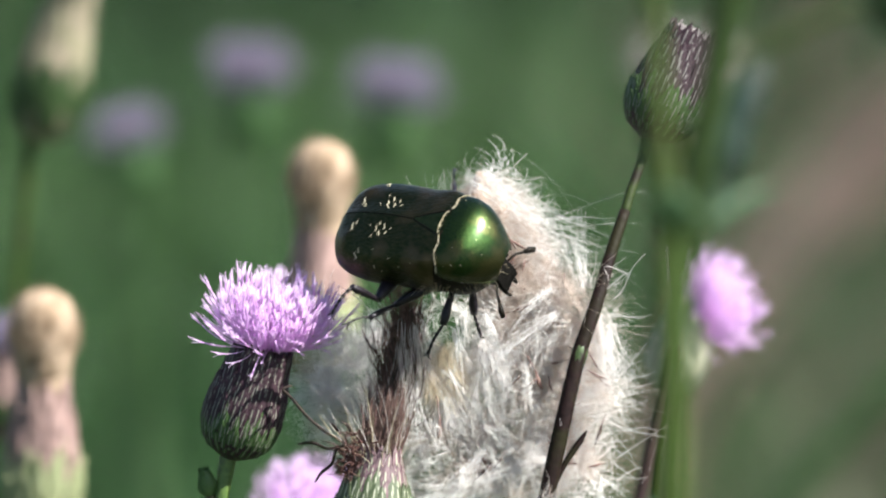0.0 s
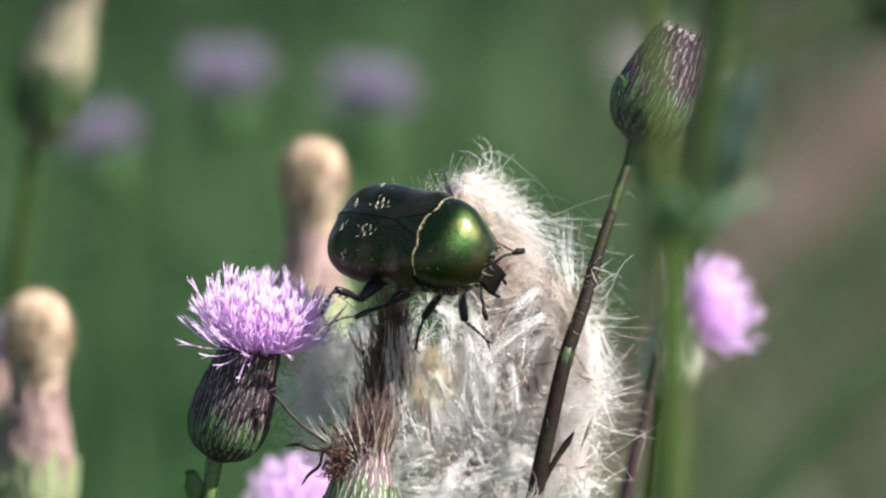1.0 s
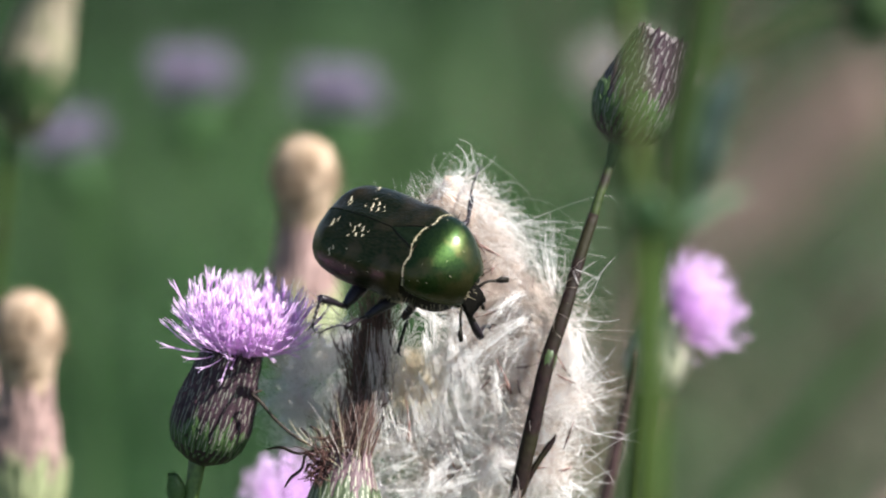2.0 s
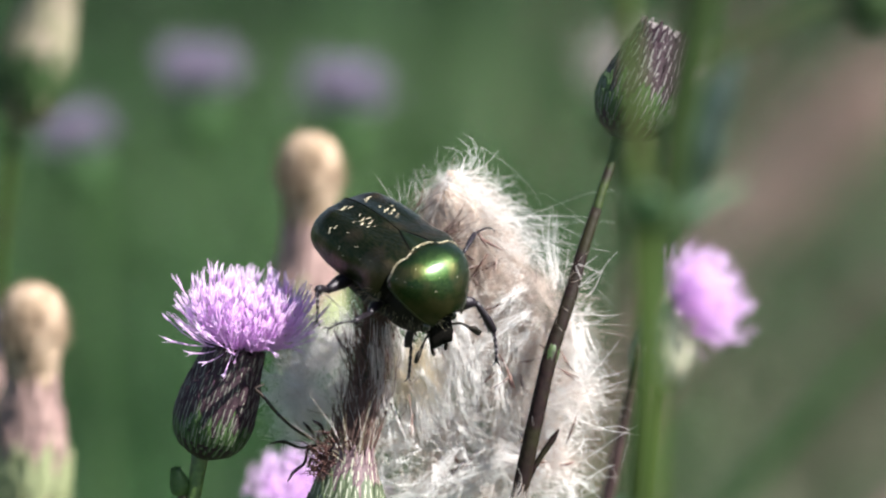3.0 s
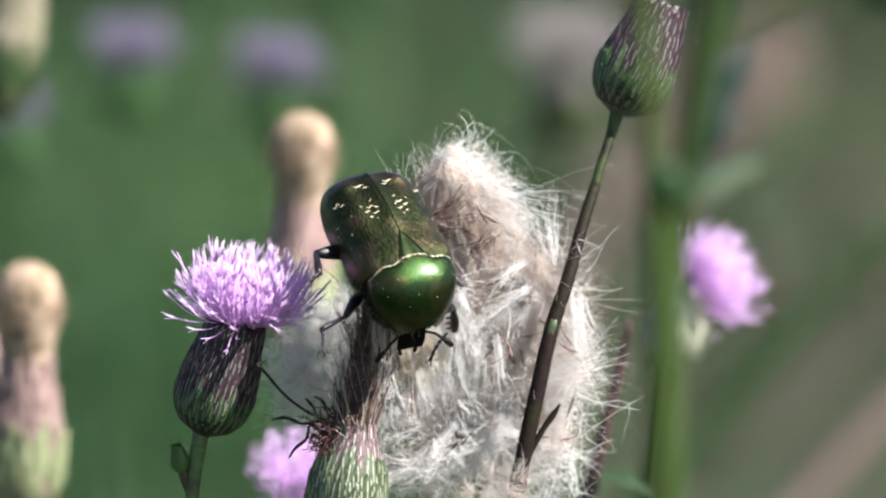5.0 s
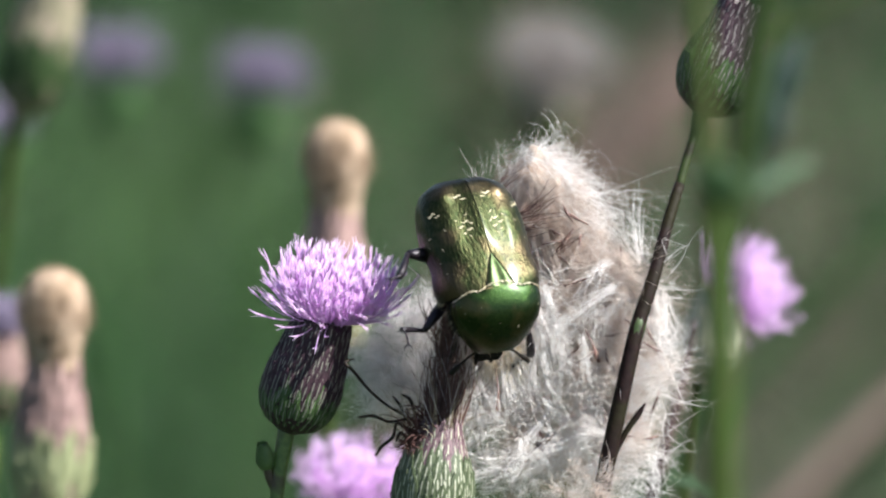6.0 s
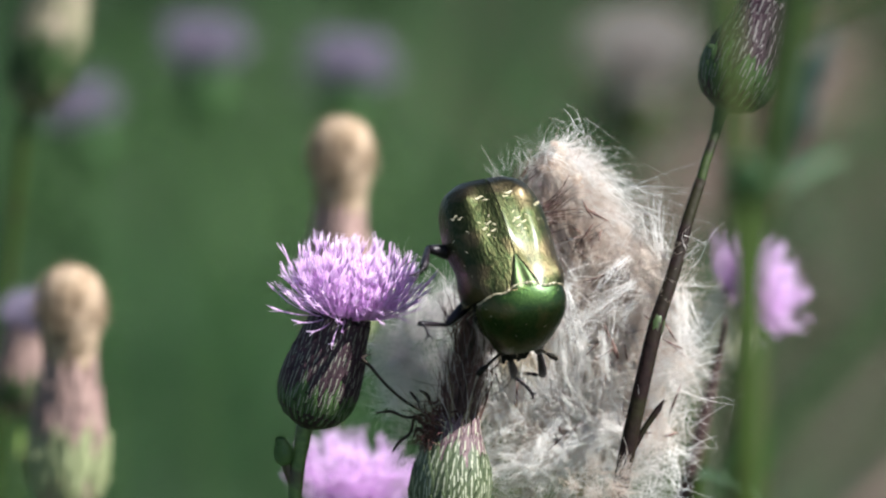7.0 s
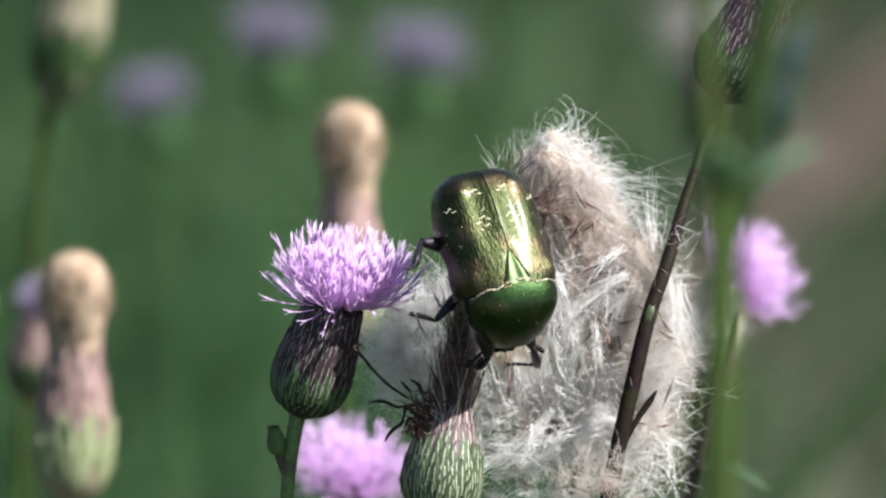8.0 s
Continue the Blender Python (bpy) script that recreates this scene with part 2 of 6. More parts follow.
def tube(points, radii, sides=8, caps=True, ripple=0.0):
    """Vertices and faces of a round rod along points."""
    p = np.array(points, float)
    n = len(p)
    radii = np.interp(np.linspace(0, 1, n), np.linspace(0, 1, len(radii)), radii) if len(radii) != n else np.array(radii)
    along = np.gradient(p, axis=0)
    along /= np.linalg.norm(along, axis=1)[:, None] + 1e-12
    side = np.cross(along[0], (0.3, 0.9, 0.2))
    if np.linalg.norm(side) < 0.1:
        side = np.cross(along[0], (0.9, 0.1, 0.2))
    verts, faces = [], []
    for i in range(n):
        side = side - along[i] * (side @ along[i])
        side /= np.linalg.norm(side) + 1e-12
        other = np.cross(along[i], side)
        for k in range(sides):
            a = 2 * math.pi * k / sides
            r = radii[i] * (1 + ripple * (1 if k % 2 else -1))
            verts.append(p[i] + r * (math.cos(a) * side + math.sin(a) * other))
    for i in range(n - 1):
        for k in range(sides):
            j = (k + 1) % sides
            faces.append((i * sides + k, i * sides + j, (i + 1) * sides + j, (i + 1) * sides + k))
    if caps:
        faces.append(tuple(range(sides))[::-1])
        faces.append(tuple((n - 1) * sides + k for k in range(sides)))
    return verts, faces


def lathe(profile, sides=24, wobble=0.0):
    """A turned form from (radius, height) pairs."""
    verts, faces = [], []
    for i, (r, z) in enumerate(profile):
        for k in range(sides):
            a = 2 * math.pi * k / sides
            q = r * (1 + wobble * noise.noise((math.cos(a) * 2, math.sin(a) * 2, z * 600)))
            verts.append((q * math.cos(a), q * math.sin(a), z))
    for i in range(len(profile) - 1):
        for k in range(sides):
            j = (k + 1) % sides
            faces.append((i * sides + k, i * sides + j, (i + 1) * sides + j, (i + 1) * sides + k))
    faces.append(tuple(range(sides))[::-1])
    faces.append(tuple((len(profile) - 1) * sides + k for k in range(sides)))
    return verts, faces


def hair_mesh(name, start, way, length, bend, radius, mat, rings=6, kink=0.0, seed=0):
    """Many thin tapering hairs in one mesh; arrays with one row for each hair, in metres."""
    rng = np.random.default_rng(seed)
    n = len(start)
    way = way / (np.linalg.norm(way, axis=1)[:, None] + 1e-12)
    a = np.cross(way, rng.normal(size=(n, 3)))
    a /= np.linalg.norm(a, axis=1)[:, None] + 1e-12
    b = np.cross(way, a)
    s = np.linspace(0, 1, rings)
    wave = rng.normal(size=(n, 3)) * kink
    turn = rng.uniform(0, 6.28, (n, 1))
    centre = (start[:, None] + length[:, None, None] * (way[:, None] * s[None, :, None] + bend[:, None] * (s**2)[None, :, None]
              + wave[:, None] * (np.sin(5 * s[None] + turn) - np.sin(turn))[:, :, None]))
    size = radius[:, None] * (1 - 0.65 * s[None])
    rows = []
    for k in range(3):
        t = 2 * math.pi * k / 3
        rows.append(centre + size[:, :, None] * (math.cos(t) * a + math.sin(t) * b)[:, None])
    verts = np.stack(rows, 2).reshape(-1, 3)
    i = np.arange(n)[:, None, None] * rings * 3 + np.arange(rings - 1)[None, :, None] * 3
    k = np.arange(3)[None, None]
    j = (k + 1) % 3
    faces = np.stack([i + k, i + j, i + j + 3, i + k + 3], -1).reshape(-1, 4)
    me = bpy.data.meshes.new(name)
    me.vertices.add(len(verts))
    me.vertices.foreach_set("co", verts.ravel())
    me.loops.add(faces.size)
    me.loops.foreach_set("vertex_index", faces.ravel())
    me.polygons.add(len(faces))
    me.polygons.foreach_set("loop_start", np.arange(len(faces)) * 4)
    me.polygons.foreach_set("use_smooth", np.ones(len(faces), bool))
    me.materials.append(mat)
    me.update(calc_edges=True)
    return me


def towards(axis, spin=0.0):
    """The turn that lays local z along axis."""
    return Vector(axis).to_track_quat("Z", "Y").to_matrix().to_4x4() @ pose(0, 0, 0, 0, 0, spin)


# ---- parts of a thistle ----
def stem_part(root, points, radii, mat, name="stem", label="", sides=9, ripple=0.06, count=30):
    """A stem through world points in millimetres, top first, as part of the plant at root."""
    line = smooth_line(np.array(points) * MM, count) - np.array(root.matrix_basis.translation)
    return part(name, Shape().add(*tube(line, np.array(radii) * MM, sides, ripple=ripple)).mesh(name, [mat]), root, label)


def bract_mesh(mat, length, width, flare, keel):
    """One scale of the flower head: a thick pointed plate with a pale keel."""
    s = Shape()
    rows = [(0.0, 0.7, 0.0), (0.35, 1.0, 0.10), (0.7, 0.75, 0.14), (1.0, 0.06, 0.10 + flare)]
    verts, faces = [], []
    for u, w, h in rows:
        for v, lift in ((-1, 0.0), (-0.17, 0.06), (0.17, 0.06), (1, 0.0)):
            verts.append((v * w * width / 2, -(h + lift) * length * 0.5, u * length))
    back = len(verts)
    for u, w, h in rows:
        for v in (-1, 1):
            verts.append((v * w * width / 2, -h * length * 0.5 + 0.12 * width, u * length))
    for i in range(3):
        for k in range(3):
            faces.append((i * 4 + k, i * 4 + k + 1, i * 4 + k + 5, i * 4 + k + 4))
        faces.append((back + i * 2 + 1, back + i * 2, back + i * 2 + 2, back + i * 2 + 3))
        faces.append((back + i * 2, i * 4, i * 4 + 4, back + i * 2 + 2))
        faces.append((i * 4 + 3, back + i * 2 + 1, back + i * 2 + 3, i * 4 + 7))
    s.add(verts, faces)
    for f in (1, 7, 13):
        s.slots[f] = 1
    s.slots[13] = 0
    return s.mesh("bract", [mat, keel], smooth=False)


def head_profile(height, widest, neck):
    """Radius and height of a flask-shaped involucre."""
    out = []
    for u in np.linspace(0, 1, 14):
        r = np.interp(u, [0, 0.06, 0.18, 0.36, 0.55, 0.75, 1.0], [0.22, 0.62, 0.92, 1.0, 0.93, 0.93 * 0.55 + 0.45 * neck / widest, neck / widest])
        out.append((r * widest, u * height))
    return out


def radius_at(profile, z):
    return float(np.interp(z, [p[1] for p in profile], [p[0] for p in profile]))


def involucre(root, at, height, widest, neck, low_mat, high_mat, joined=False, rows=11, seed=1, split=0.45, name="flower_head", label="", keel=None, fine=1.0):
    """The scaly cup of a thistle head; each scale is a piece of its own, or all are joined on blurred, distant heads."""
    rng = random.Random(seed)
    profile = head_profile(height, widest, neck)
    inner = [(r * 0.96, z) for r, z in profile]
    cup = part(name, Shape().add(*lathe(inner, 20)).mesh(name, [low_mat if split > 0.6 else high_mat]), root, label, at)
    kinds = {m: bract_mesh(m, height * 0.29 * fine, widest * 0.29 * fine, 0.10 * fine**2, keel or BRACT_EDGE) for m in dict.fromkeys((low_mat, high_mat))}
    placed = []
    for r in range(rows):
        u = 0.03 + 0.83 * r / (rows - 1)
        z = u * height
        rad = radius_at(profile, z)
        slope = (radius_at(profile, z + height * 0.2) - rad) / (height * 0.2)
        count = max(7, int(2 * math.pi * rad / (widest * 0.29 * fine)))
        for k in range(count):
            a = 2 * math.pi * (k + 0.5 * (r % 2)) / count + rng.uniform(-0.06, 0.06)
            mat = low_mat if u + rng.uniform(-0.08, 0.08) < split else high_mat
            lean = -math.degrees(math.atan(slope))
            m = (Matrix.Rotation(a + math.pi / 2, 4, "Z") @ Matrix.Translation((0, -rad * 0.97, z))
                 @ pose(0, 0, 0, -lean + rng.uniform(-4, 4), rng.uniform(-5, 5), 0) @ Matrix.Scale(rng.uniform(0.85, 1.12) * (0.62 + 0.38 * min(1.0, u / 0.4)), 4))
            placed.append((kinds[mat], m))
    # up to 280 scales on the side towards the open meadow path are pieces; the others are one coat
    turn = at.to_3x3()
    placed.sort(key=lambda q: (turn @ q[1].translation).y)
    single = 0 if joined else min(280, len(placed))
    for me, m in placed[:single]:
        part("bract", me, cup, at=m)
    if single < len(placed):
        s = Shape()
        mats = [low_mat, high_mat, keel or BRACT_EDGE]
        for me, m in placed[single:]:
            base = len(s.verts)
            s.verts += [tuple(m @ v.co) for v in me.vertices]
            for f in me.polygons:
                s.faces.append(tuple(i + base for i in f.vertices))
                s.slots.append(2 if f.material_index and not joined else mats.index(me.materials[0]))
        tagged(part("scale_coat", s.mesh("scale_coat", mats, False), cup), kind="stuff")
    return cup


def floret_mesh(seed, length, curl, mat=None, thick=1.0):
    """One thread-like floret: a slim tube that splits into curling lobes."""
    rng = random.Random(seed)
    s = Shape()
    pts = [(curl * length * u**2, 0.06 * curl * length * math.sin(3 * u + seed), length * u * (1 - 0.3 * abs(curl) * u)) for u in np.linspace(0, 1, 6)]
    s.add(*tube(pts, np.array([0.05, 0.055, 0.06, 0.07, 0.095, 0.10]) * thick * MM, 4))
    tip = np.array(pts[-1])
    way = tip - np.array(pts[-2])
    way /= np.linalg.norm(way)
    for k in range(4):
        a = k * 1.571 + rng.uniform(-0.4, 0.4)
        out = np.array((math.cos(a), math.sin(a), 0.0))
        reach = length * rng.uniform(0.24, 0.42)
        lobe = [tip, tip + reach * (0.55 * way + 0.08 * out), tip + reach * (1.0 * way + rng.uniform(0.03, 0.26) * out)]
        s.add(*tube(lobe, np.array([0.06, 0.048, 0.02]) * thick * MM, 4), slot=1)
    return s.mesh("floret", [mat or LILAC, mat or LILAC_TIP])


def florets(cup, height, neck, count, length, spread=95, seed=3, joined=False, mat=None, name="floret", lean=0.0, shift=0.0, thick=1.0):
    """The brush of florets on a head: upright and crowded in the middle, long and curving up again at the rim, a few hanging."""
    rng = random.Random(seed)
    inner = [floret_mesh(seed + k, length * f, c, mat, thick) for k, (f, c) in enumerate([(0.84, -0.30), (0.95, -0.42), (0.9, 0.26), (1.0, -0.12), (0.8, 0.38)])]
    outer = [floret_mesh(seed + 9 + k, length * f, c, mat, thick) for k, (f, c) in enumerate([(1.05, -0.50), (1.2, -0.66), (1.1, -0.80), (1.28, -0.40), (1.0, -0.2)])]
    back = cup.matrix_basis.to_3x3().inverted()
    tip = Matrix.Translation(back @ Vector((shift, 0, 0)) + Vector((0, 0, height))) @ Matrix.Rotation(radians(lean), 4, back @ Vector((0, 1, 0))) @ Matrix.Translation((0, 0, -height))
    placed = []
    for k in range(count):
        u = math.sqrt((k + 0.5) / count)
        a = k * 2.39996 + rng.uniform(-0.3, 0.3)
        tilt = spread * u**1.5 + rng.uniform(-8, 8) + (rng.uniform(10, 40) if u > 0.93 and rng.random() < 0.3 else 0)
        m = (tip @ Matrix.Rotation(a, 4, "Z") @ Matrix.Translation((neck * 0.85 * u, 0, height - 0.2 * MM)) @ Matrix.Rotation(radians(tilt), 4, "Y")
             @ Matrix.Rotation(rng.uniform(-0.5, 0.5), 4, "Z") @ Matrix.Scale(rng.uniform(0.82, 1.12), 4))
        placed.append((rng.choice(outer if u > 0.72 else inner), m))
    for k in range(count // 80):
        m = (tip @ Matrix.Rotation(rng.uniform(0, 6.28), 4, "Z") @ Matrix.Translation((neck * 0.9, 0, height - 0.3 * MM)) @ Matrix.Rotation(radians(rng.uniform(108, 132)), 4, "Y") @ Matrix.Scale(rng.uniform(0.5, 0.75), 4))
        placed.append((rng.choice(outer), m))
    count = len(placed)
    # the outermost florets can be told apart; the crowded middle is one part
    single = 0 if joined else min(count, 280)
    for me, m in placed[count - single:]:
        part(name, me, cup, at=m)
    if single < count:
        s = Shape()
        for me, m in placed[:count - single]:
            for f in me.polygons:
                s.slots.append(0 if mat else f.material_index)
            base = len(s.verts)
            s.verts += [tuple(m @ v.co) for v in me.vertices]
            s.faces += [tuple(i + base for i in f.vertices) for f in me.polygons]
        brush = part("floret_brush", s.mesh("floret_brush", [mat or LILAC, mat or LILAC_TIP]), cup)
        tagged(brush, "crowded lilac florets", kind="stuff")


def leaf_mesh(length, width, mat, waves=5, fold=0.25, droop=0.3):
    """A toothed thistle leaf with a midrib fold and thickness."""
    verts, faces = [], []
    n = 16
    for i in range(n + 1):
        u = i / n
        w = width * math.sin(math.pi * min(1, u * 0.92 + 0.06)) ** 0.8 * (1 + 0.25 * math.sin(u * waves * 2 * math.pi))
        z = -droop * length * u**2
        for v in (-1, -0.5, 0, 0.5, 1):
            verts.append((u * length, v * w / 2, z + abs(v) * fold * w / 2))
    for i in range(n):
        for k in range(4):
            faces.append((i * 5 + k, i * 5 + k + 1, i * 5 + k + 6, i * 5 + k + 5))
    base = len(verts)
    verts += [(x, y, z - 0.00018) for x, y, z in verts]
    faces += [tuple(base + i for i in f[::-1]) for f in faces]
    for i in range(n):
        faces.append((i * 5, i * 5 + 5, base + i * 5 + 5, base + i * 5))
        faces.append((i * 5 + 9, i * 5 + 4, base + i * 5 + 4, base + i * 5 + 9))
    return Shape().add(verts, faces).mesh("leaf", [mat])


def in_plant(root, x, y, z):
    """A world place in millimetres, in the plant's own space."""
    return Vector((x, y, z)) * MM - root.matrix_basis.translation


def head_at(root, place, axis, spin=0):
    return Matrix.Translation(in_plant(root, *place)) @ towards(axis, spin)


def root_at(name, x, y, label, category="thistle", group="thistle shoots"):
    return thing(name, pose(x * MM, y * MM, 0), label, category, group)


# ---- ground and meadow ----
def make_ground():
    verts, faces = [], []
    xs = [-150, -40, -10, -4] + [-2.4 + 0.3 * i for i in range(17)] + [4, 10, 40, 150]
    ys = [-150, -40, -10, -3] + [-1.2 + 0.4 * i for i in range(26)] + [15, 40, 150]
    for y in ys:
        for x in xs:
            near = abs(x) < 3 and -2 < y < 9.5
            verts.append((x, y, -0.004 + (0.012 * noise.noise((x * 1.3, y * 1.3, 0)) if near and not (abs(x) < 0.5 and -0.7 < y < 1.4) else 0)))
    w = len(xs)
    for j in range(len(ys) - 1):
        for i in range(w - 1):
            faces.append((j * w + i, j * w + i + 1, (j + 1) * w + i + 1, (j + 1) * w + i))
    ob = new("ground", Shape().add(verts, faces).mesh("ground", [SOIL]))
    tagged(ob, "mossy meadow soil under grass", "ground", kind="structure")


def blades(name, x, y, height, lean, width, mat, label, seed):
    """Grass blades as thin bent three-sided spikes, in one mesh."""
    rng = np.random.default_rng(seed)
    n = len(x)
    start = np.stack([x, y, np.full(n, -0.01)], 1)
    way = np.stack([rng.normal(size=n) * 0.25, rng.normal(size=n) * 0.25, np.ones(n)], 1) + lean
    bend = np.stack([rng.normal(size=n) * 0.35, rng.normal(size=n) * 0.35, -np.abs(rng.normal(size=n)) * 0.2], 1) + 0.6 * np.asarray(lean)
    ob = new(name, hair_mesh(name, start, way, height, bend, width, mat, 4, 0.0, seed))
    tagged(ob, label, "grass", kind="stuff")


def make_meadow():
    rng = np.random.default_rng(5)
    n = 46000
    x, y = 0.1 + 1.5 * rng.normal(size=n), 3.8 + 2.3 * rng.normal(size=n)
    m = 30000
    x = np.concatenate([x, rng.normal(size=m) * 3.6])
    y = np.concatenate([y, rng.normal(size=m) * 4.2 + 2.5])
    n = n + m
    slope = x / np.maximum(y + 0.49, 0.3)
    swirl = np.array([noise.noise((p * 2.2, q * 1.6, 3.0)) for p, q in zip(x, y)])
    broad = np.array([noise.noise((p * 1.4, q * 0.7, 8.0)) for p, q in zip(x, y)])
    slope = np.where(y > 0.3, slope, 0.0)
    def step(v):
        return 1 / (1 + np.exp(-np.clip(v, -30, 30)))
    tilt = np.clip(slope, -1, 1)
    upper = step((tilt - 0.046) * 170) * (1 - step((tilt - 0.072) * 220)) * step((y - 2.75) / 0.10)
    lower = 0.80 * step((tilt - 0.050) * 120) * (1 - step((y - 2.85) / 0.15))
    dry = np.clip(0.85 * upper + lower - 0.5 * np.clip(1.2 * broad + 0.8 * swirl, -0.2, 0.8) * (slope > 0.02), 0, 1)
    streak = np.array([noise.noise(((p - 0.21 * q) * 16, q * 1.4, 5.0)) for p, q in zip(x, y)])
    dry = dry * np.clip(0.62 + 1.9 * streak, 0, 1.35)
    is_dry = rng.uniform(size=n) < dry
    g = ~is_dry
    tall = rng.uniform(0.10, 0.26, n) * (1 + 0.5 * swirl)
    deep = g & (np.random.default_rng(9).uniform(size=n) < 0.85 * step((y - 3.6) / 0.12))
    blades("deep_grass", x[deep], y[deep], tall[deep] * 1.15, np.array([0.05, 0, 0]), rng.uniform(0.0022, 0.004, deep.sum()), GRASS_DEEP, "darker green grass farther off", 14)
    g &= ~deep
    blades("grass", x[g], y[g], tall[g], np.array([0.05, 0, 0]), rng.uniform(0.0022, 0.004, g.sum()), GRASS, "dense green meadow grass", 11)
    d = is_dry & (y < 2.85)
    blades("faded_grass", x[d], y[d], tall[d] * 1.1, np.array([0.3, 0.0, 0]), rng.uniform(0.002, 0.0036, d.sum()), FADED, "faded grey-green leaning grass", 13)
    d = is_dry & (y >= 2.85)
    blades("dry_grass", x[d], y[d], tall[d] * 1.2, np.array([0.45, 0.0, 0]), rng.uniform(0.0018, 0.0032, d.sum()), DRY, "dry pinkish-brown leaning grass", 12)


def make_dry_stem(x, y, lean, tall, thick, seed):
    """One dry grass stem that bends over to one side, with a loose ear; x is where it begins to bend."""
    root = thing("dry_grass_stem", pose(x - 0.10, y, 0), "dry pinkish grass stem bent over by the wind", "grass", "dry grass stems")
    line = smooth_line([(0, 0, -0.01), (0.012, 0, 0.42 * tall), (0.055, 0, 0.76 * tall), (0.10, 0, tall), (0.10 + lean * 0.6, 0, tall + 0.62 * lean), (0.10 + lean, 0, tall + 1.03 * lean)], 26)
    part("stem", Shape().add(*tube(line, [thick, thick, thick * 0.8, thick * 0.6], 6)).mesh("stem", [DRY_STEM]), root)
    rng = np.random.default_rng(seed)
    n = 110
    f = rng.integers(15, 26, n)
    way = np.stack([rng.uniform(0.4, 1.0, n), rng.normal(size=n) * 0.35, rng.uniform(0.1, 0.9, n)], 1)
    part("ear", hair_mesh("ear", line[f], way, rng.uniform(0.015, 0.04, n), rng.normal(size=(n, 3)) * 0.15, np.full(n, 0.0011), DRY_STEM, 4, 0.0, seed), root, "loose pinkish ear")


def make_leaning_blade(x, y, height, thick, mat, label):
    """One long grass blade that arches over to one side, keeled and tapering to its tip."""
    root = thing("grass_blade", pose(x, y, 0), label, "grass", "leaning grass blades")
    line = smooth_line([(0, 0, -0.01), (0.004, 0, 0.34), (0.022, 0.004, height - 0.14), (0.075, 0.006, height - 0.05), (0.16, 0.006, height + 0.045), (0.26, 0.0, height + 0.12)], 30)
    verts, faces = [], []
    for i, q in enumerate(line):
        u = i / 29
        w = thick * (0.7 + 0.6 * math.sin(math.pi * min(1, u * 1.05))) * (1 - u**6 * 0.9)
        d = np.gradient(line, axis=0)[i]
        d = d / np.linalg.norm(d)
        side = np.array((-d[2], 0, d[0]))
        for k, lift in ((-1, 0.0), (0, -0.35), (1, 0.0), (0, -0.15)):
            verts.append(q + side * k * w + np.array((0, lift * w, 0)))
    for i in range(29):
        for k in range(4):
            j = (k + 1) % 4
            faces.append((i * 4 + k, i * 4 + j, (i + 1) * 4 + j, (i + 1) * 4 + k))
    faces += [(3, 2, 1, 0), (116, 117, 118, 119)]
    part("blade", Shape().add(verts, faces).mesh("blade", [mat]), root)
    part("midrib", Shape().add(*tube(line + np.array((0, -0.3 * thick, 0)), [thick * 0.22, thick * 0.16, thick * 0.05], 5)).mesh("midrib", [mat]), root, "raised midrib")


# ---- thistle shoots round the beetle ----
def make_flower():
    root = root_at("thistle_flower", -26, -18, "lilac creeping thistle in full bloom with a scaly purple-green cup", "thistle", "thistle shoots")
    stem_part(root, [(-22.4, -4.2, 726.2), (-23.1, -4.9, 722), (-23.8, -6, 710), (-24, -9, 640), (-25, -14, 400), (-26, -18, 0)], [0.95, 0.76, 0.72, 0.8, 1.2, 1.9], STEM_RIBBED, label="green ribbed stem with brown blotches")
    axis = (0.30, 0.05, 0.95)
    cup = involucre(root, head_at(root, (-22.4, -4.2, 725.6), axis, 20), 11.6 * MM, 4.15 * MM, 2.75 * MM, BRACT_GREEN, BRACT_PURPLE, rows=19, seed=4, split=0.30, label="scaly cup, purple-brown above and green below", fine=0.62)
    florets(cup, 11.9 * MM, 2.6 * MM, 600, 4.6 * MM, 84, seed=7, lean=-9, shift=0.5 * MM, thick=0.8)
    side = involucre(root, head_at(root, (-24.3, -4.8, 721.9), (-0.2, -0.1, 0.97)), 2.6 * MM, 1.0 * MM, 0.5 * MM, LEAF, LEAF, joined=True, rows=5, seed=9, split=1, name="side_bud", label="tiny green side bud")
    stem_part(root, [(-24.3, -4.8, 722.3), (-24.15, -4.9, 721.4), (-23.3, -5.2, 719.4)], [0.55, 0.5, 0.5], STEM_RIBBED, "side_stalk", count=8)
    return root


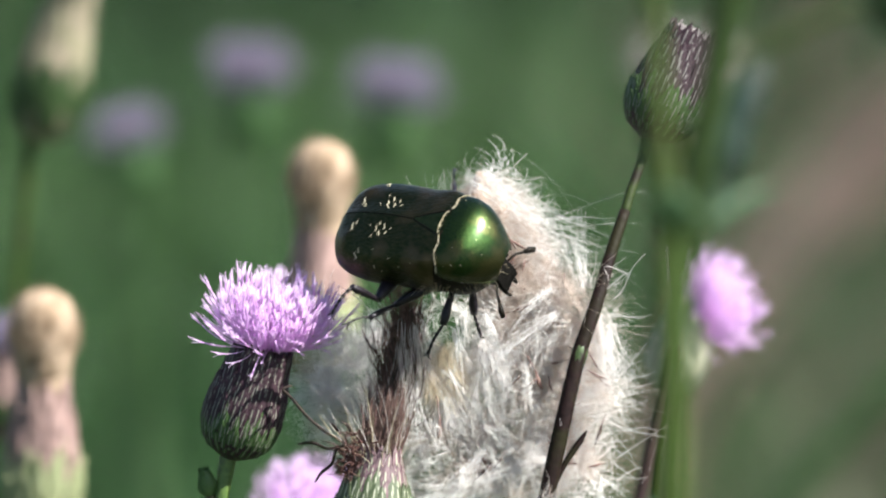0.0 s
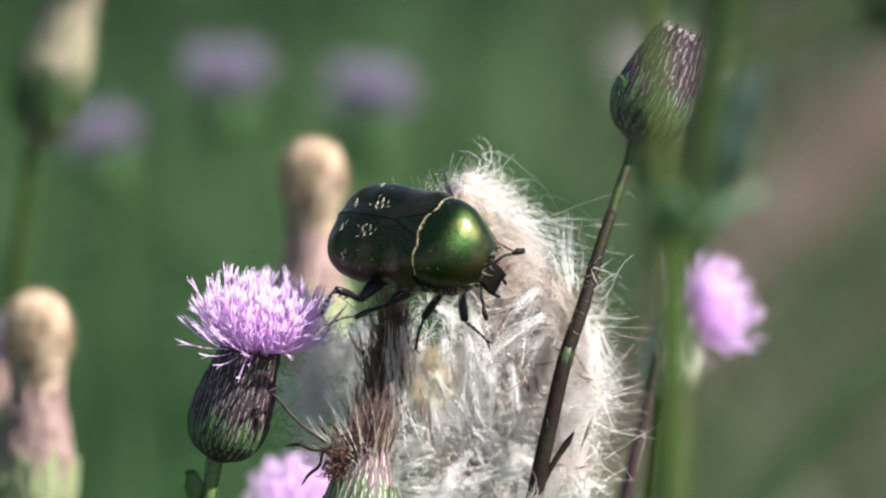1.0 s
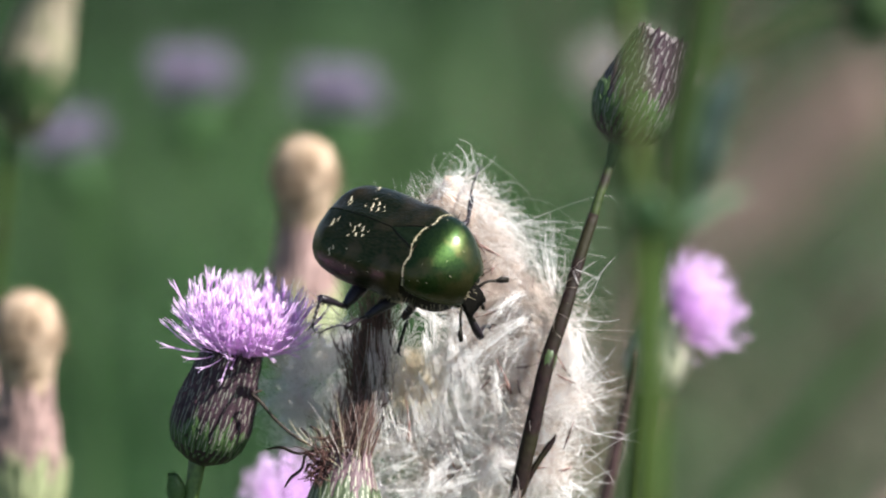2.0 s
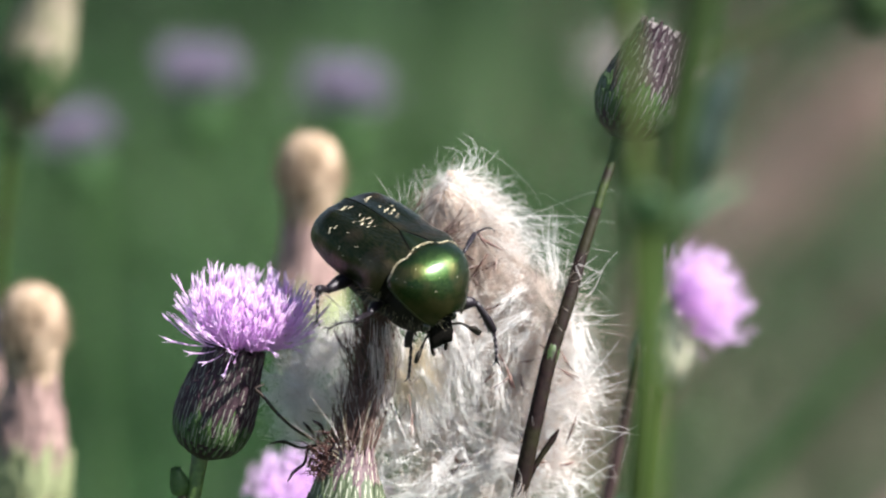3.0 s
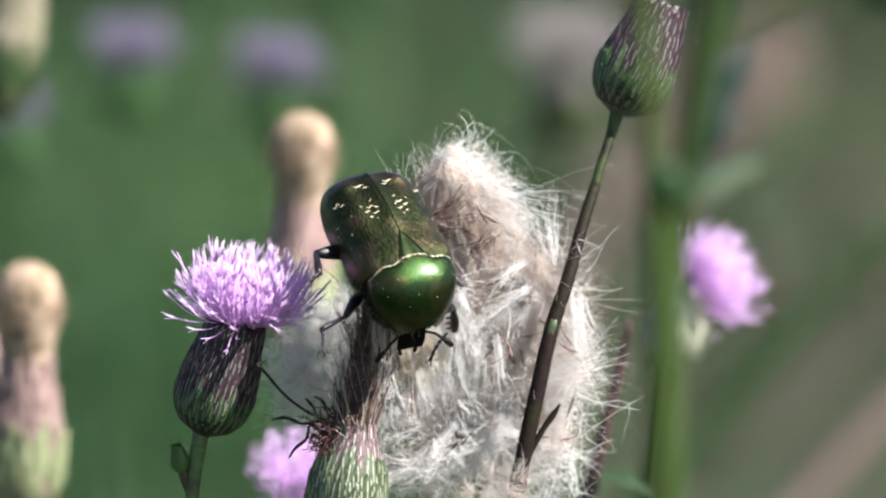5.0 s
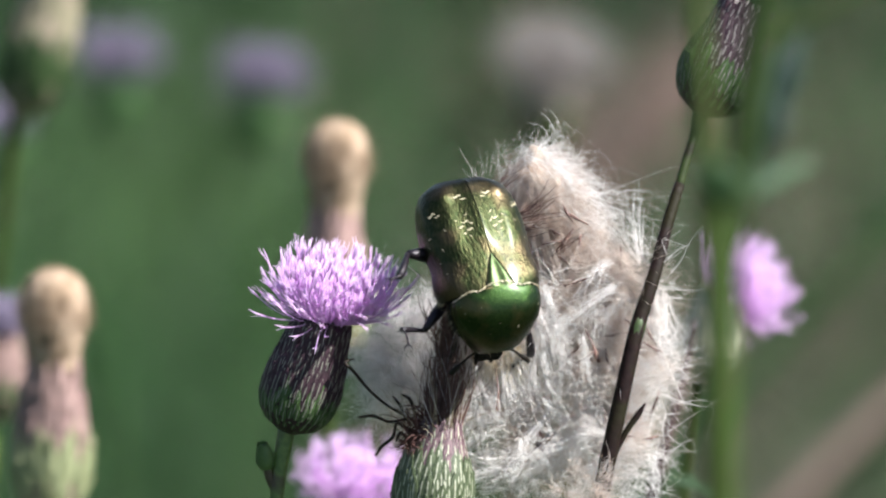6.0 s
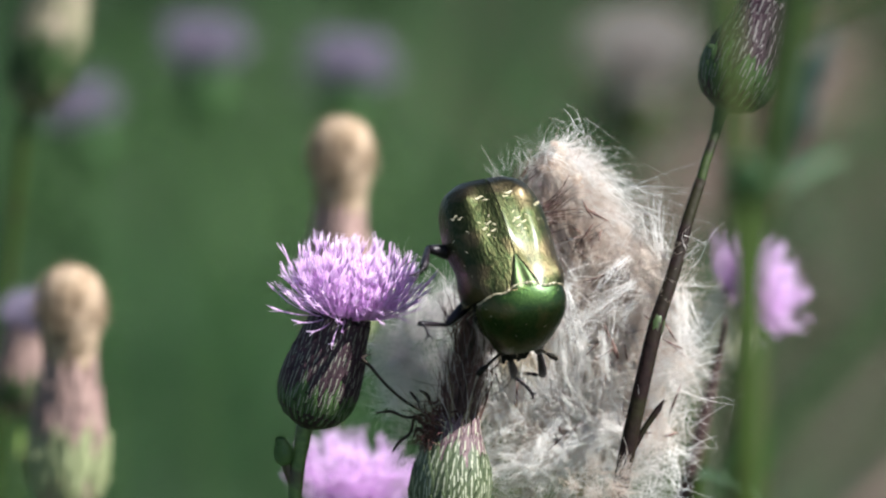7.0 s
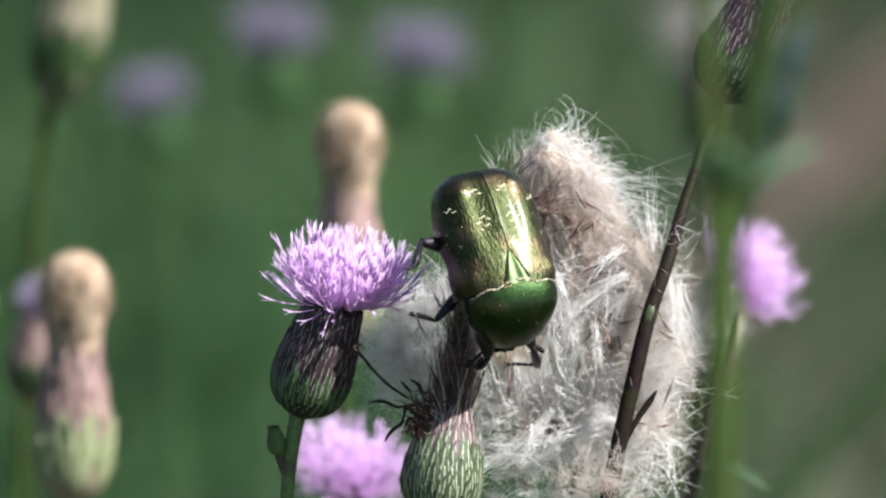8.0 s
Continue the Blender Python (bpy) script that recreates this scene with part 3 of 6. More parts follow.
def make_bud():
    root = root_at("thistle_bud", 2, -16, "closed thistle bud with purple tip on a dark stem")
    stem_part(root, [(19.2, 7.2, 756.0), (18.4, 6.0, 753.4), (17.2, 4.2, 750.4), (16.7, 3.4, 748.8)], [0.85, 0.55, 0.52, 0.54], STEM_BLEND, "upper_stem", "dark green upper stem", count=20)
    stem_part(root, [(16.75, 3.5, 749.0), (15.35, 1.2, 745.3), (13.85, -1.6, 740.7), (12.2, -3.6, 736.3), (10.65, -5.5, 730.1), (8.95, -7.1, 722.4), (7.2, -9, 712.4), (4, -12, 600), (3, -15, 300), (2, -16, 0)], [0.60, 0.66, 0.75, 0.82, 0.86, 0.9, 0.95, 1.2, 1.5, 2.0], STEM_DARK, "stem", "dark purple-brown stem", count=40)
    cup = involucre(root, head_at(root, (19.15, 7.1, 755.4), (0.39, 0.18, 0.90), 35), 11.4 * MM, 4.2 * MM, 2.5 * MM, BRACT_GREEN, BRACT_PURPLE, rows=18, seed=14, split=0.36, label="closed scaly bud, green with purple tips", fine=0.74, keel=KEEL_LILAC)
    florets(cup, 10.9 * MM, 2.2 * MM, 60, 1.0 * MM, 30, seed=21, mat=PALE_TUFT, thick=1.5)
    node = Shape().add(*lathe([(0.60 * MM, -1.8 * MM), (0.79 * MM, -0.8 * MM), (0.82 * MM, 0.1 * MM), (0.76 * MM, 0.6 * MM), (0.6 * MM, 1.1 * MM)], 10)).mesh("node", [NODE_GREEN])
    part("node", node, root, "mottled green stem node", head_at(root, (12.15, -3.7, 736.1), (0.24, 0.3, 0.93)))
    stem_part(root, [(12.9, -5.5, 728.8), (12.3, -5.6, 727.8), (11.2, -6.0, 726.3), (9.6, -6.8, 723.3), (8.2, -8, 717.4)], [0.08, 0.34, 0.30, 0.26, 0.3], STEM_DARK, "side_twig", "withered brown side twig", 6, count=14)
    return root


def make_withered():
    root = root_at("withered_thistle", -10, -24, "faded thistle head with brown withered florets, beside the down")
    stem_part(root, [(-8.6, -8.9, 717.6), (-8.8, -9.5, 712), (-9.2, -12, 640), (-10, -20, 300), (-10, -24, 0)], [0.8, 0.7, 0.8, 1.3, 2.0], STEM_GREEN, label="green ribbed stem")
    cup = involucre(root, head_at(root, (-8.6, -8.9, 716.4), (0.10, 0.12, 0.98), 10), 10.8 * MM, 4.15 * MM, 1.9 * MM, BRACT_CREAM_GREEN, BRACT_MAUVE, rows=17, seed=24, split=0.62, label="striped green and mauve scaly cup", keel=KEEL_WHITE, fine=0.74)
    rng = np.random.default_rng(8)
    spin = np.array(towards((0.10, 0.12, 0.98), 10).to_3x3())
    # a matted column of brown florets that reaches up to the beetle
    n = 460
    a, r = rng.uniform(0, 6.28, n), 1.85 * MM * np.sqrt(rng.uniform(0, 1, n))
    start = np.stack([r * np.cos(a), r * np.sin(a), rng.uniform(8.6, 10.4, n) * MM], 1)
    way = np.stack([np.cos(a) * r / MM * 0.04 + rng.normal(size=n) * 0.05, np.sin(a) * r / MM * 0.03 + rng.normal(size=n) * 0.05, np.ones(n)], 1) + np.array((0.06, 0.18, 0)) @ spin
    bend = np.stack([rng.normal(size=n) * 0.06, rng.normal(size=n) * 0.06, np.zeros(n)], 1)
    part("withered_brush", hair_mesh("withered_brush", start, way, rng.uniform(2.0, 8.5, n) * MM, bend, rng.uniform(0.04, 0.10, n) * MM, WITHER, 8, 0.02, 61), cup, "matted brown withered floret column")
    # dry straw-coloured threads that flare from the neck
    n = 70
    a, r = rng.uniform(0, 6.28, n), rng.uniform(1.2, 2.0, n) * MM
    start = np.stack([r * np.cos(a), r * np.sin(a), rng.uniform(8.5, 10.6, n) * MM], 1)
    way = np.stack([np.cos(a) * 0.45, np.sin(a) * 0.45, np.ones(n)], 1) + np.array((-0.3, 0.1, 0)) @ spin + rng.normal(size=(n, 3)) * 0.2
    part("straw_fringe", hair_mesh("straw_fringe", start, way, rng.uniform(2.0, 5.5, n) * MM, rng.normal(size=(n, 3)) * 0.25, rng.uniform(0.035, 0.07, n) * MM, BELLY_HAIR, 7, 0.06, 62), cup, "straw-coloured dry threads")
    # crumpled reddish-brown threads at the side of the neck
    n = 110
    start = (np.stack([rng.normal(size=n) * 0.9 - 10.0, rng.uniform(-10.2, -8.2, n), rng.normal(size=n) * 1.1 + 726.6], 1) - np.array((-10, -24, 0))) * MM
    way = rng.normal(size=(n, 3)) * np.array((0.8, 0.5, 0.8)) + np.array((-0.25, -0.1, 0.25))
    part("crumpled_threads", curl_mesh("crumpled_threads", start, way, rng.uniform(0.8, 2.6, n) * MM, rng.uniform(0.5, 3.2, n), rng.uniform(0.05, 0.13, n) * MM, CRUMPLE, 88), root, "crumpled reddish-brown withered threads")
    # dark threads that curl out from the neck: sideways and upward, in millimetres
    for line in [[(-1.6, -0.6), (-2.8, -0.4), (-3.8, 0.1), (-4.2, -1.2), (-5.3, -2.2), (-5.9, -3.2)],
                 [(-1.5, 0.2), (-3.0, 0.6), (-4.6, 0.4), (-6.2, 0.9), (-7.6, 0.7)],
                 [(-1.6, 0.0), (-3.2, 1.0), (-4.9, 2.1), (-6.7, 3.7), (-8.5, 5.8), (-9.0, 6.3), (-8.1, 6.6)],
                 [(-1.4, 0.2), (-2.8, 0.5), (-3.6, 2.0), (-4.3, 2.9)],
                 [(-1.2, 0.4), (-2.2, 1.4), (-2.6, 2.6), (-3.4, 3.0)],
                 [(-1.6, -0.8), (-2.6, -1.4), (-3.5, -0.9), (-3.9, -1.8)]]:
        pts = [(-7.9 + dx, -7.8 + 0.35 * math.sin(3 * dx), 727.2 + dz) for dx, dz in line]
        stem_part(root, pts, [0.09, 0.12, 0.13, 0.16, 0.08], CURL, "curled_thread", "dark curled withered thread", 6, 0.25, 22)
    n = 50
    a, r = rng.uniform(0, 6.28, n), rng.uniform(0.8, 2.4, n) * MM
    start = np.stack([r * np.cos(a), r * np.sin(a), rng.uniform(8.5, 11.5, n) * MM], 1)
    way = np.stack([np.cos(a) * 0.55, np.sin(a) * 0.4, np.ones(n)], 1) + np.array((-0.35, 0.25, 0)) @ spin + rng.normal(size=(n, 3)) * 0.2
    part("pappus", hair_mesh("pappus", start, way, rng.uniform(4, 8.5, n) * MM, rng.normal(size=(n, 3)) * 0.14, np.full(n, 0.035 * MM), FLUFF, 6, 0.012, 5), cup, "pale silky pappus")
    return root


def blob(radius, seed, rough=0.12):
    """A lumpy rounded core."""
    bm = bmesh.new()
    bmesh.ops.create_icosphere(bm, subdivisions=4, radius=1)
    for v in bm.verts:
        k = 1 + rough * noise.noise(v.co * 2.2 + Vector((seed, 0, 0))) + 0.06 * noise.noise(v.co * 6 + Vector((0, seed, 0)))
        v.co = Vector((v.co.x * radius[0], v.co.y * radius[1], v.co.z * radius[2])) * k
    me = bpy.data.meshes.new("core")
    bm.to_mesh(me)
    bm.free()
    me.polygons.foreach_set("use_smooth", [True] * len(me.polygons))
    return me


def combed(centre, turn, radius, count, length, flow, seed, mat, thick=0.04, name="down", lift=0.55, keep=None, rings=8):
    """Hairs that grow from an ellipsoid's surface and lie along a flow."""
    rng = np.random.default_rng(seed)
    v = rng.normal(size=(count, 3))
    v /= np.linalg.norm(v, axis=1)[:, None]
    if keep is not None:
        v = v[keep(v)]
    n = len(v)
    m = np.array(turn.to_3x3())
    start = (v * np.array(radius)) @ m.T * 0.97 + np.array(centre)
    normal = (v / np.array(radius)) @ m.T
    normal /= np.linalg.norm(normal, axis=1)[:, None]
    swirl = np.array([noise.noise_vector(Vector(p) * 230 + Vector((seed, 0, 0))) for p in start])
    way = lift * normal + np.array(flow) + swirl * 0.5 + rng.normal(size=(n, 3)) * 0.24
    way -= normal * np.minimum(0, (way * normal).sum(1) - 0.05)[:, None]
    bend = rng.normal(size=(n, 3)) * 0.16 + swirl * 0.35 + np.array(flow) * 0.25 - normal * 0.15 + np.array((0, 0, -0.1))
    return hair_mesh(name, start, way, rng.uniform(*length, n) * MM, bend, rng.uniform(0.6, 1.6, n) * thick * MM, mat, rings, 0.09, seed)


def tufts(centres, ways, hairs, length, spread, seed, mat, thick=0.045, name="tufts", kink=0.02):
    """Loose seed parachutes: each a spray of hairs from one point."""
    rng = np.random.default_rng(seed)
    c = np.repeat(centres, hairs, 0) + rng.normal(size=(len(centres) * hairs, 3)) * 0.25 * MM
    w = np.repeat(ways, hairs, 0) + rng.normal(size=(len(centres) * hairs, 3)) * spread
    n = len(c)
    curve = np.repeat(rng.normal(size=(len(centres), 3)) * 0.18, hairs, 0) + rng.normal(size=(n, 3)) * 0.14
    return hair_mesh(name, c, w, rng.uniform(*length, n) * MM, curve, rng.uniform(0.6, 1.7, n) * thick * MM, mat, 7, kink, seed)


def curl_mesh(name, start, way, length, turn, radius, mat, seed, rings=9):
    """Thin hairs that each bend along an arc: turn is how far a hair turns from foot to tip, in radians."""
    rng = np.random.default_rng(seed)
    n = len(start)
    way = way / (np.linalg.norm(way, axis=1)[:, None] + 1e-12)
    a = rng.normal(size=(n, 3)) * np.array((1.0, 0.45, 1.0))
    a -= way * (a * way).sum(1)[:, None]
    a /= np.linalg.norm(a, axis=1)[:, None] + 1e-12
    b = np.cross(way, a)
    k = np.maximum(turn, 0.05)[:, None] * np.linspace(0, 1, rings)[None]
    reach = (length / np.maximum(turn, 0.05))[:, None]
    wave = rng.normal(size=(n, 1)) * 0.05 * length[:, None] * np.sin(np.linspace(0, 5, rings)[None] + rng.uniform(0, 6, (n, 1)))
    centre = start[:, None] + (reach * np.sin(k))[:, :, None] * way[:, None] + (reach * (1 - np.cos(k)))[:, :, None] * a[:, None] + wave[:, :, None] * b[:, None]
    size = radius[:, None] * (1 - 0.6 * np.linspace(0, 1, rings)[None])
    along = np.gradient(centre, axis=1)
    along /= np.linalg.norm(along, axis=2)[:, :, None] + 1e-12
    side = np.cross(along, b[:, None])
    verts = np.stack([centre + size[:, :, None] * (math.cos(q) * side + math.sin(q) * b[:, None]) for q in (0, 2.094, 4.189)], 2).reshape(-1, 3)
    i = np.arange(n)[:, None, None] * rings * 3 + np.arange(rings - 1)[None, :, None] * 3
    c = np.arange(3)[None, None]
    d = (c + 1) % 3
    faces = np.stack([i + c, i + d, i + d + 3, i + c + 3], -1).reshape(-1, 4)
    me = bpy.data.meshes.new(name)
    me.vertices.add(len(verts))
    me.vertices.foreach_set("co", verts.ravel())
    me.loops.add(faces.size)
    me.loops.foreach_set("vertex_index", faces.ravel())
    me.polygons.add(len(faces))
    me.polygons.foreach_set("loop_start", np.arange(len(faces)) * 4)
    me.polygons.foreach_set("use_smooth", np.ones(len(faces), bool))
    me.materials.append(mat)
    me.update(calc_edges=True)
    return me


def curly_tufts(name, centres, ways, hairs, length, turn, spread, radius, mat, seed):
    """Sprays of curling hairs, each spray from one point."""
    rng = np.random.default_rng(seed)
    n = len(centres) * hairs
    start = np.repeat(centres, hairs, 0) + rng.normal(size=(n, 3)) * 0.3 * MM
    way = np.repeat(ways / (np.linalg.norm(ways, axis=1)[:, None] + 1e-12), hairs, 0) + rng.normal(size=(n, 3)) * spread
    return curl_mesh(name, start, way, rng.uniform(*length, n) * MM, rng.uniform(*turn, n), rng.uniform(*radius, n) * MM, mat, seed)


def make_down():
    root = root_at("downy_thistle", 6, -2, "overblown thistle head spilling white silky seed down", "thistle")
    stem_part(root, [(5.5, 3.5, 722), (5.6, 3, 712), (6, 1, 600), (6, -1, 300), (6, -2, 0)], [1.0, 0.9, 1.1, 1.5, 2.1], STEM_OLIVE, label="dry olive stem")
    base = np.array(root.matrix_basis.translation)
    rng = np.random.default_rng(31)
    # upper head: a leaning column of packed down
    axis = np.array((-0.32, 0.1, 0.94))
    turn = towards(tuple(axis))
    centre = np.array((4.6, 6.0, 743.4)) * MM - base
    radius = np.array((3.8, 3.7, 8.4)) * MM
    core = part("packed_down", blob(tuple(radius), 2.0, 0.2), root, "packed pinkish-beige seed down", Matrix.Translation(centre) @ turn)
    core.data.materials.append(CORE)
    part("combed_down", combed(centre, turn, radius, 11000, (2.2, 4.6), (0.35, -0.1, -0.85), 41, DOWN, 0.019, "combed_down", 0.16, None, 6), root, "fine beige down combed along the head")
    part("pale_combed_down", combed(centre, turn, radius * 1.02, 1300, (2.0, 5.0), (0.45, -0.1, -0.8), 48, FLUFF, 0.022, "pale_combed_down", 0.2, None, 7), root, "pale hairs over the beige down")
    m3 = np.array(turn.to_3x3())
    count = 60
    v = rng.normal(size=(count, 3)) * 0.7 + np.array((0.95, 0.85, 0.55))
    v /= np.linalg.norm(v, axis=1)[:, None]
    c = (v * radius) @ m3.T * 0.98 + centre
    out = v @ m3.T
    flow = np.array((0.75, 0.0, -0.5))
    w = out * 0.12 + flow - out * (out @ flow)[:, None] * 0.75 + rng.normal(size=(count, 3)) * 0.22
    part("silky_crest", curly_tufts("silky_crest", c, w, 17, (1.6, 4.2), (0.4, 2.6), 0.32, (0.012, 0.026), FLUFF, 42), root, "curly white silky crest")
    # short curly fringe over the left shoulder and the top
    count = 12
    v = rng.normal(size=(count, 3)) * 0.5 + np.array((-0.3, 0.25, 1.0))
    v /= np.linalg.norm(v, axis=1)[:, None]
    c = (v * radius) @ m3.T * 0.98 + centre
    w = v @ m3.T * 0.45 + rng.normal(size=(count, 3)) * 0.4 + np.array((0.3, 0, -0.05))
    part("top_fringe", curly_tufts("top_fringe", c, w, 22, (1.4, 3.9), (1.2, 4.0), 0.45, (0.007, 0.016), LOCK, 43), root, "short tangled white fringe")
    count = 9
    c = np.stack([rng.uniform(-3.6, 0.4, count), rng.uniform(4.5, 7.5, count), 746.5 + rng.uniform(0, 3.5, count)], 1) * MM - base
    w = np.stack([rng.normal(size=count) * 0.25 - 0.12, rng.normal(size=count) * 0.2, np.ones(count)], 1)
    part("shoulder_fringe", curly_tufts("shoulder_fringe", c, w, 6, (1.6, 3.6), (0.1, 0.9), 0.22, (0.010, 0.02), LOCK, 49), root, "upright white hairs on the shoulder")
    # wisps blown to one side
    count = 17
    k = rng.uniform(0, 1, count)
    c = np.stack([1.2 + 6.5 * k + rng.normal(size=count) * 0.5, 6 + rng.normal(size=count) * 1.4, 752.0 - 8.0 * k**1.5 + rng.normal(size=count) * 0.4], 1) * MM - base
    w = np.stack([0.85 + 0.2 * k, rng.normal(size=count) * 0.2, 0.12 - 0.4 * k + rng.normal(size=count) * 0.2], 1)
    n = len(c) * 13
    part("crest_wisp_layer", hair_mesh("crest_wisp_layer", np.repeat(c, 13, 0) + rng.normal(size=(n, 3)) * 0.3 * MM, np.repeat(w, 13, 0) + rng.normal(size=(n, 3)) * 0.17, rng.uniform(2.5, 7.5, n) * MM,
         np.array((0.15, 0, -0.45)) + np.repeat(rng.normal(size=(count, 3)) * 0.2, 13, 0) + rng.normal(size=(n, 3)) * 0.12, rng.uniform(0.014, 0.032, n) * MM, LOCK, 9, 0.13, 57), root, "wind-swept wisps on the crest")
    count = 20
    k = rng.uniform(0, 1, count)
    c = np.stack([2.8 + 5.8 * k, 5.5 + rng.normal(size=count) * 1.6, 752.6 - 12.5 * k**1.4 + rng.normal(size=count) * 0.5], 1) * MM - base
    w = np.stack([0.9 + 0.0 * k, rng.normal(size=count) * 0.25, -0.15 - 0.35 * k + rng.normal(size=count) * 0.3], 1)
    part("loose_curl_layer", curly_tufts("loose_curl_layer", c, w, 11, (1.8, 5.0), (0.6, 3.2), 0.3, (0.015, 0.028), LOCK, 47), root, "loose white curls at the edge of the crest")
    # brown dry strands that lie in small fans on the beige down
    g = np.random.default_rng(21)
    feet, ways, reaches = [], [], []
    for foot, top, k in [((-1.5, 2.3, 749.1), (0.3, 2.2, 752.0), 9), ((0.5, 1.7, 745.8), (4.9, 1.6, 748.4), 20), ((1.0, 1.8, 744.8), (4.2, 1.7, 746.2), 12), ((4.1, 1.0, 742.3), (7.3, 1.0, 744.8), 10)]:
        f, e = np.array(foot) * MM - base, np.array(top) * MM - base
        reach = np.linalg.norm(e - f)
        feet.append(f + g.normal(size=(k, 3)) * 0.35 * MM)
        ways.append(np.tile(e - f, (k, 1)) / reach + g.normal(size=(k, 3)) * np.array((0.22, 0.06, 0.22)))
        reaches.append(reach * g.uniform(0.5, 1.1, k))
    n = sum(len(f) for f in feet)
    tagged(part("brown_strand_layer", curl_mesh("brown_strand_layer", np.concatenate(feet), np.concatenate(ways), np.concatenate(reaches), g.uniform(0.05, 0.7, n), g.uniform(0.04, 0.09, n) * MM, WITHER, 22), root, "brown dry strands in the down"), kind="stuff")
    # the lower skirt of loosened down: a thin veil far in, seed parachutes in front
    lower = np.array((6.6, 4.0, 728.0)) * MM - base
    lower_core = part("loose_core", blob((1.8 * MM, 1.3 * MM, 4.0 * MM), 5.0, 0.5), root, "matted seed down", Matrix.Translation(lower + np.array((2.0, 3.2, -1.5)) * MM))
    lower_core.data.materials.append(CORE)
    count = 560
    v = rng.normal(size=(count, 3))
    v /= np.linalg.norm(v, axis=1)[:, None]
    lump = np.array([1 + 0.45 * noise.noise(Vector(p) * 2.3 + Vector((4, 0, 0))) for p in v])
    c = lower + np.array((0.3, 1.0, 0)) * MM + v * np.array((7.4, 3.6, 9.0)) * MM * rng.uniform(0.7, 1.0, (count, 1)) * lump[:, None]
    def airy(c, level):
        """Which tufts stay: the down has hollows through which the meadow shows."""
        p = (c + base) / MM
        open_ = ((p[:, 0] - 4.3) / 2.4) ** 2 + ((p[:, 2] - 730.6) / 2.8) ** 2 < 1
        return ~open_ & (np.array([noise.noise(Vector((q[0], 0.3 * q[1], q[2])) * 0.30 + Vector((0, 0, 7))) for q in p]) > level)
    c = c[airy(c, -0.25)]
    count = len(c)
    field = np.array([noise.noise_vector(Vector(p) * 150) for p in c])
    w = field * 1.6 + np.array((0.2, -0.1, -0.5)) + rng.normal(size=(count, 3)) * 0.3
    part("seed_veil", curly_tufts("seed_veil", c, w, 26, (2.5, 6.5), (0.3, 2.4), 0.42, (0.006, 0.014), SILK, 51), root, "thin tangled veil of seed down")
    def umbrella(c, way, hairs, reach, open_, seed, thick, name, label, mat=FLUFF):
        """Seed parachutes: hairs that spray from one point round an axis."""
        g = np.random.default_rng(seed)
        n = len(c) * hairs
        w = np.repeat(way / np.linalg.norm(way, axis=1)[:, None], hairs, 0)
        side = g.normal(size=(n, 3))
        side -= w * (side * w).sum(1)[:, None]
        side /= np.linalg.norm(side, axis=1)[:, None]
        d = w + side * np.repeat(g.uniform(0.35, 1.0, len(c)), hairs)[:, None] * open_ * g.uniform(0.2, 1.3, (n, 1))
        bend = side * 0.25 + g.normal(size=(n, 3)) * 0.14
        part(name, hair_mesh(name, np.repeat(c, hairs, 0) + g.normal(size=(n, 3)) * 0.12 * MM, d, g.uniform(*reach, n) * MM, bend, g.uniform(0.6, 1.5, n) * thick * MM, mat, 9, 0.15, seed), root, label)
    count = 84
    v = rng.normal(size=(count, 3))
    v /= np.linalg.norm(v, axis=1)[:, None]
    v[:, 1] = -np.abs(v[:, 1])
    c = lower + v * np.array((7.6, 4.6, 8.8)) * MM * rng.uniform(0.7, 1.0, (count, 1))
    w = v * 0.05 + rng.normal(size=(count, 3)) * np.array((0.9, 0.35, 0.9)) + np.array((0.1, -0.1, -0.25))
    stay = airy(c, -0.2)
    c, w = c[stay], w[stay]
    count = len(c)
    umbrella(c, w, 14, (2.5, 6.0), 0.8, 71, 0.026, "parachute_layer", "white seed parachutes with long hairs", LOCK)
    cut = rng.uniform(size=count) < 0.6
    part("beige_fleece", tufts(c[cut], w[cut], 40, (1.0, 3.2), 0.6, 59, DOWN, 0.03, "beige_fleece", 0.14), root, "beige tufts at the seeds")
    # fleece on the shoulder between the upper head and the skirt
    count = 84
    c = np.stack([rng.uniform(1, 12.5, count), rng.uniform(-1.5, 3.5, count), rng.uniform(731.5, 743, count)], 1)
    c[:, 0] += (743 - c[:, 2]) * 0.12
    w = np.stack([0.45 + rng.normal(size=count) * 0.3, rng.normal(size=count) * 0.2 - 0.1, -0.6 + rng.normal(size=count) * 0.45], 1)
    c = c * MM - base
    stay = airy(c, -0.15)
    part("combed_fleece", tufts(c[stay], w[stay], 48, (3.0, 7.0), 0.30, 62, SILK, 0.012, "combed_fleece", 0.06), root, "white down combed downwards")
    # tufts that hide the foot of the dark stem
    count = 16
    c = np.stack([rng.uniform(3.5, 10.5, count), rng.uniform(-11.6, -9.6, count), rng.uniform(715, 723.2, count)], 1) * MM - base
    w = rng.normal(size=(count, 3)) * np.array((0.8, 0.3, 0.5)) + np.array((0, 0, 0.1))
    part("front_tuft_layer", curly_tufts("front_tuft_layer", c, w, 26, (1.4, 3.6), (0.3, 2.4), 0.5, (0.012, 0.028), FLUFF, 68), root, "white tufts over the foot of the dark stem")
    part("front_fleece", curly_tufts("front_fleece", c + np.array((0, 1.0, -0.5)) * MM, w, 40, (1.0, 2.6), (0.3, 2.4), 0.7, (0.010, 0.02), DOWN, 69), root, "beige fleece low in front")
    # loose pale down round the neck of the withered head
    count = 46
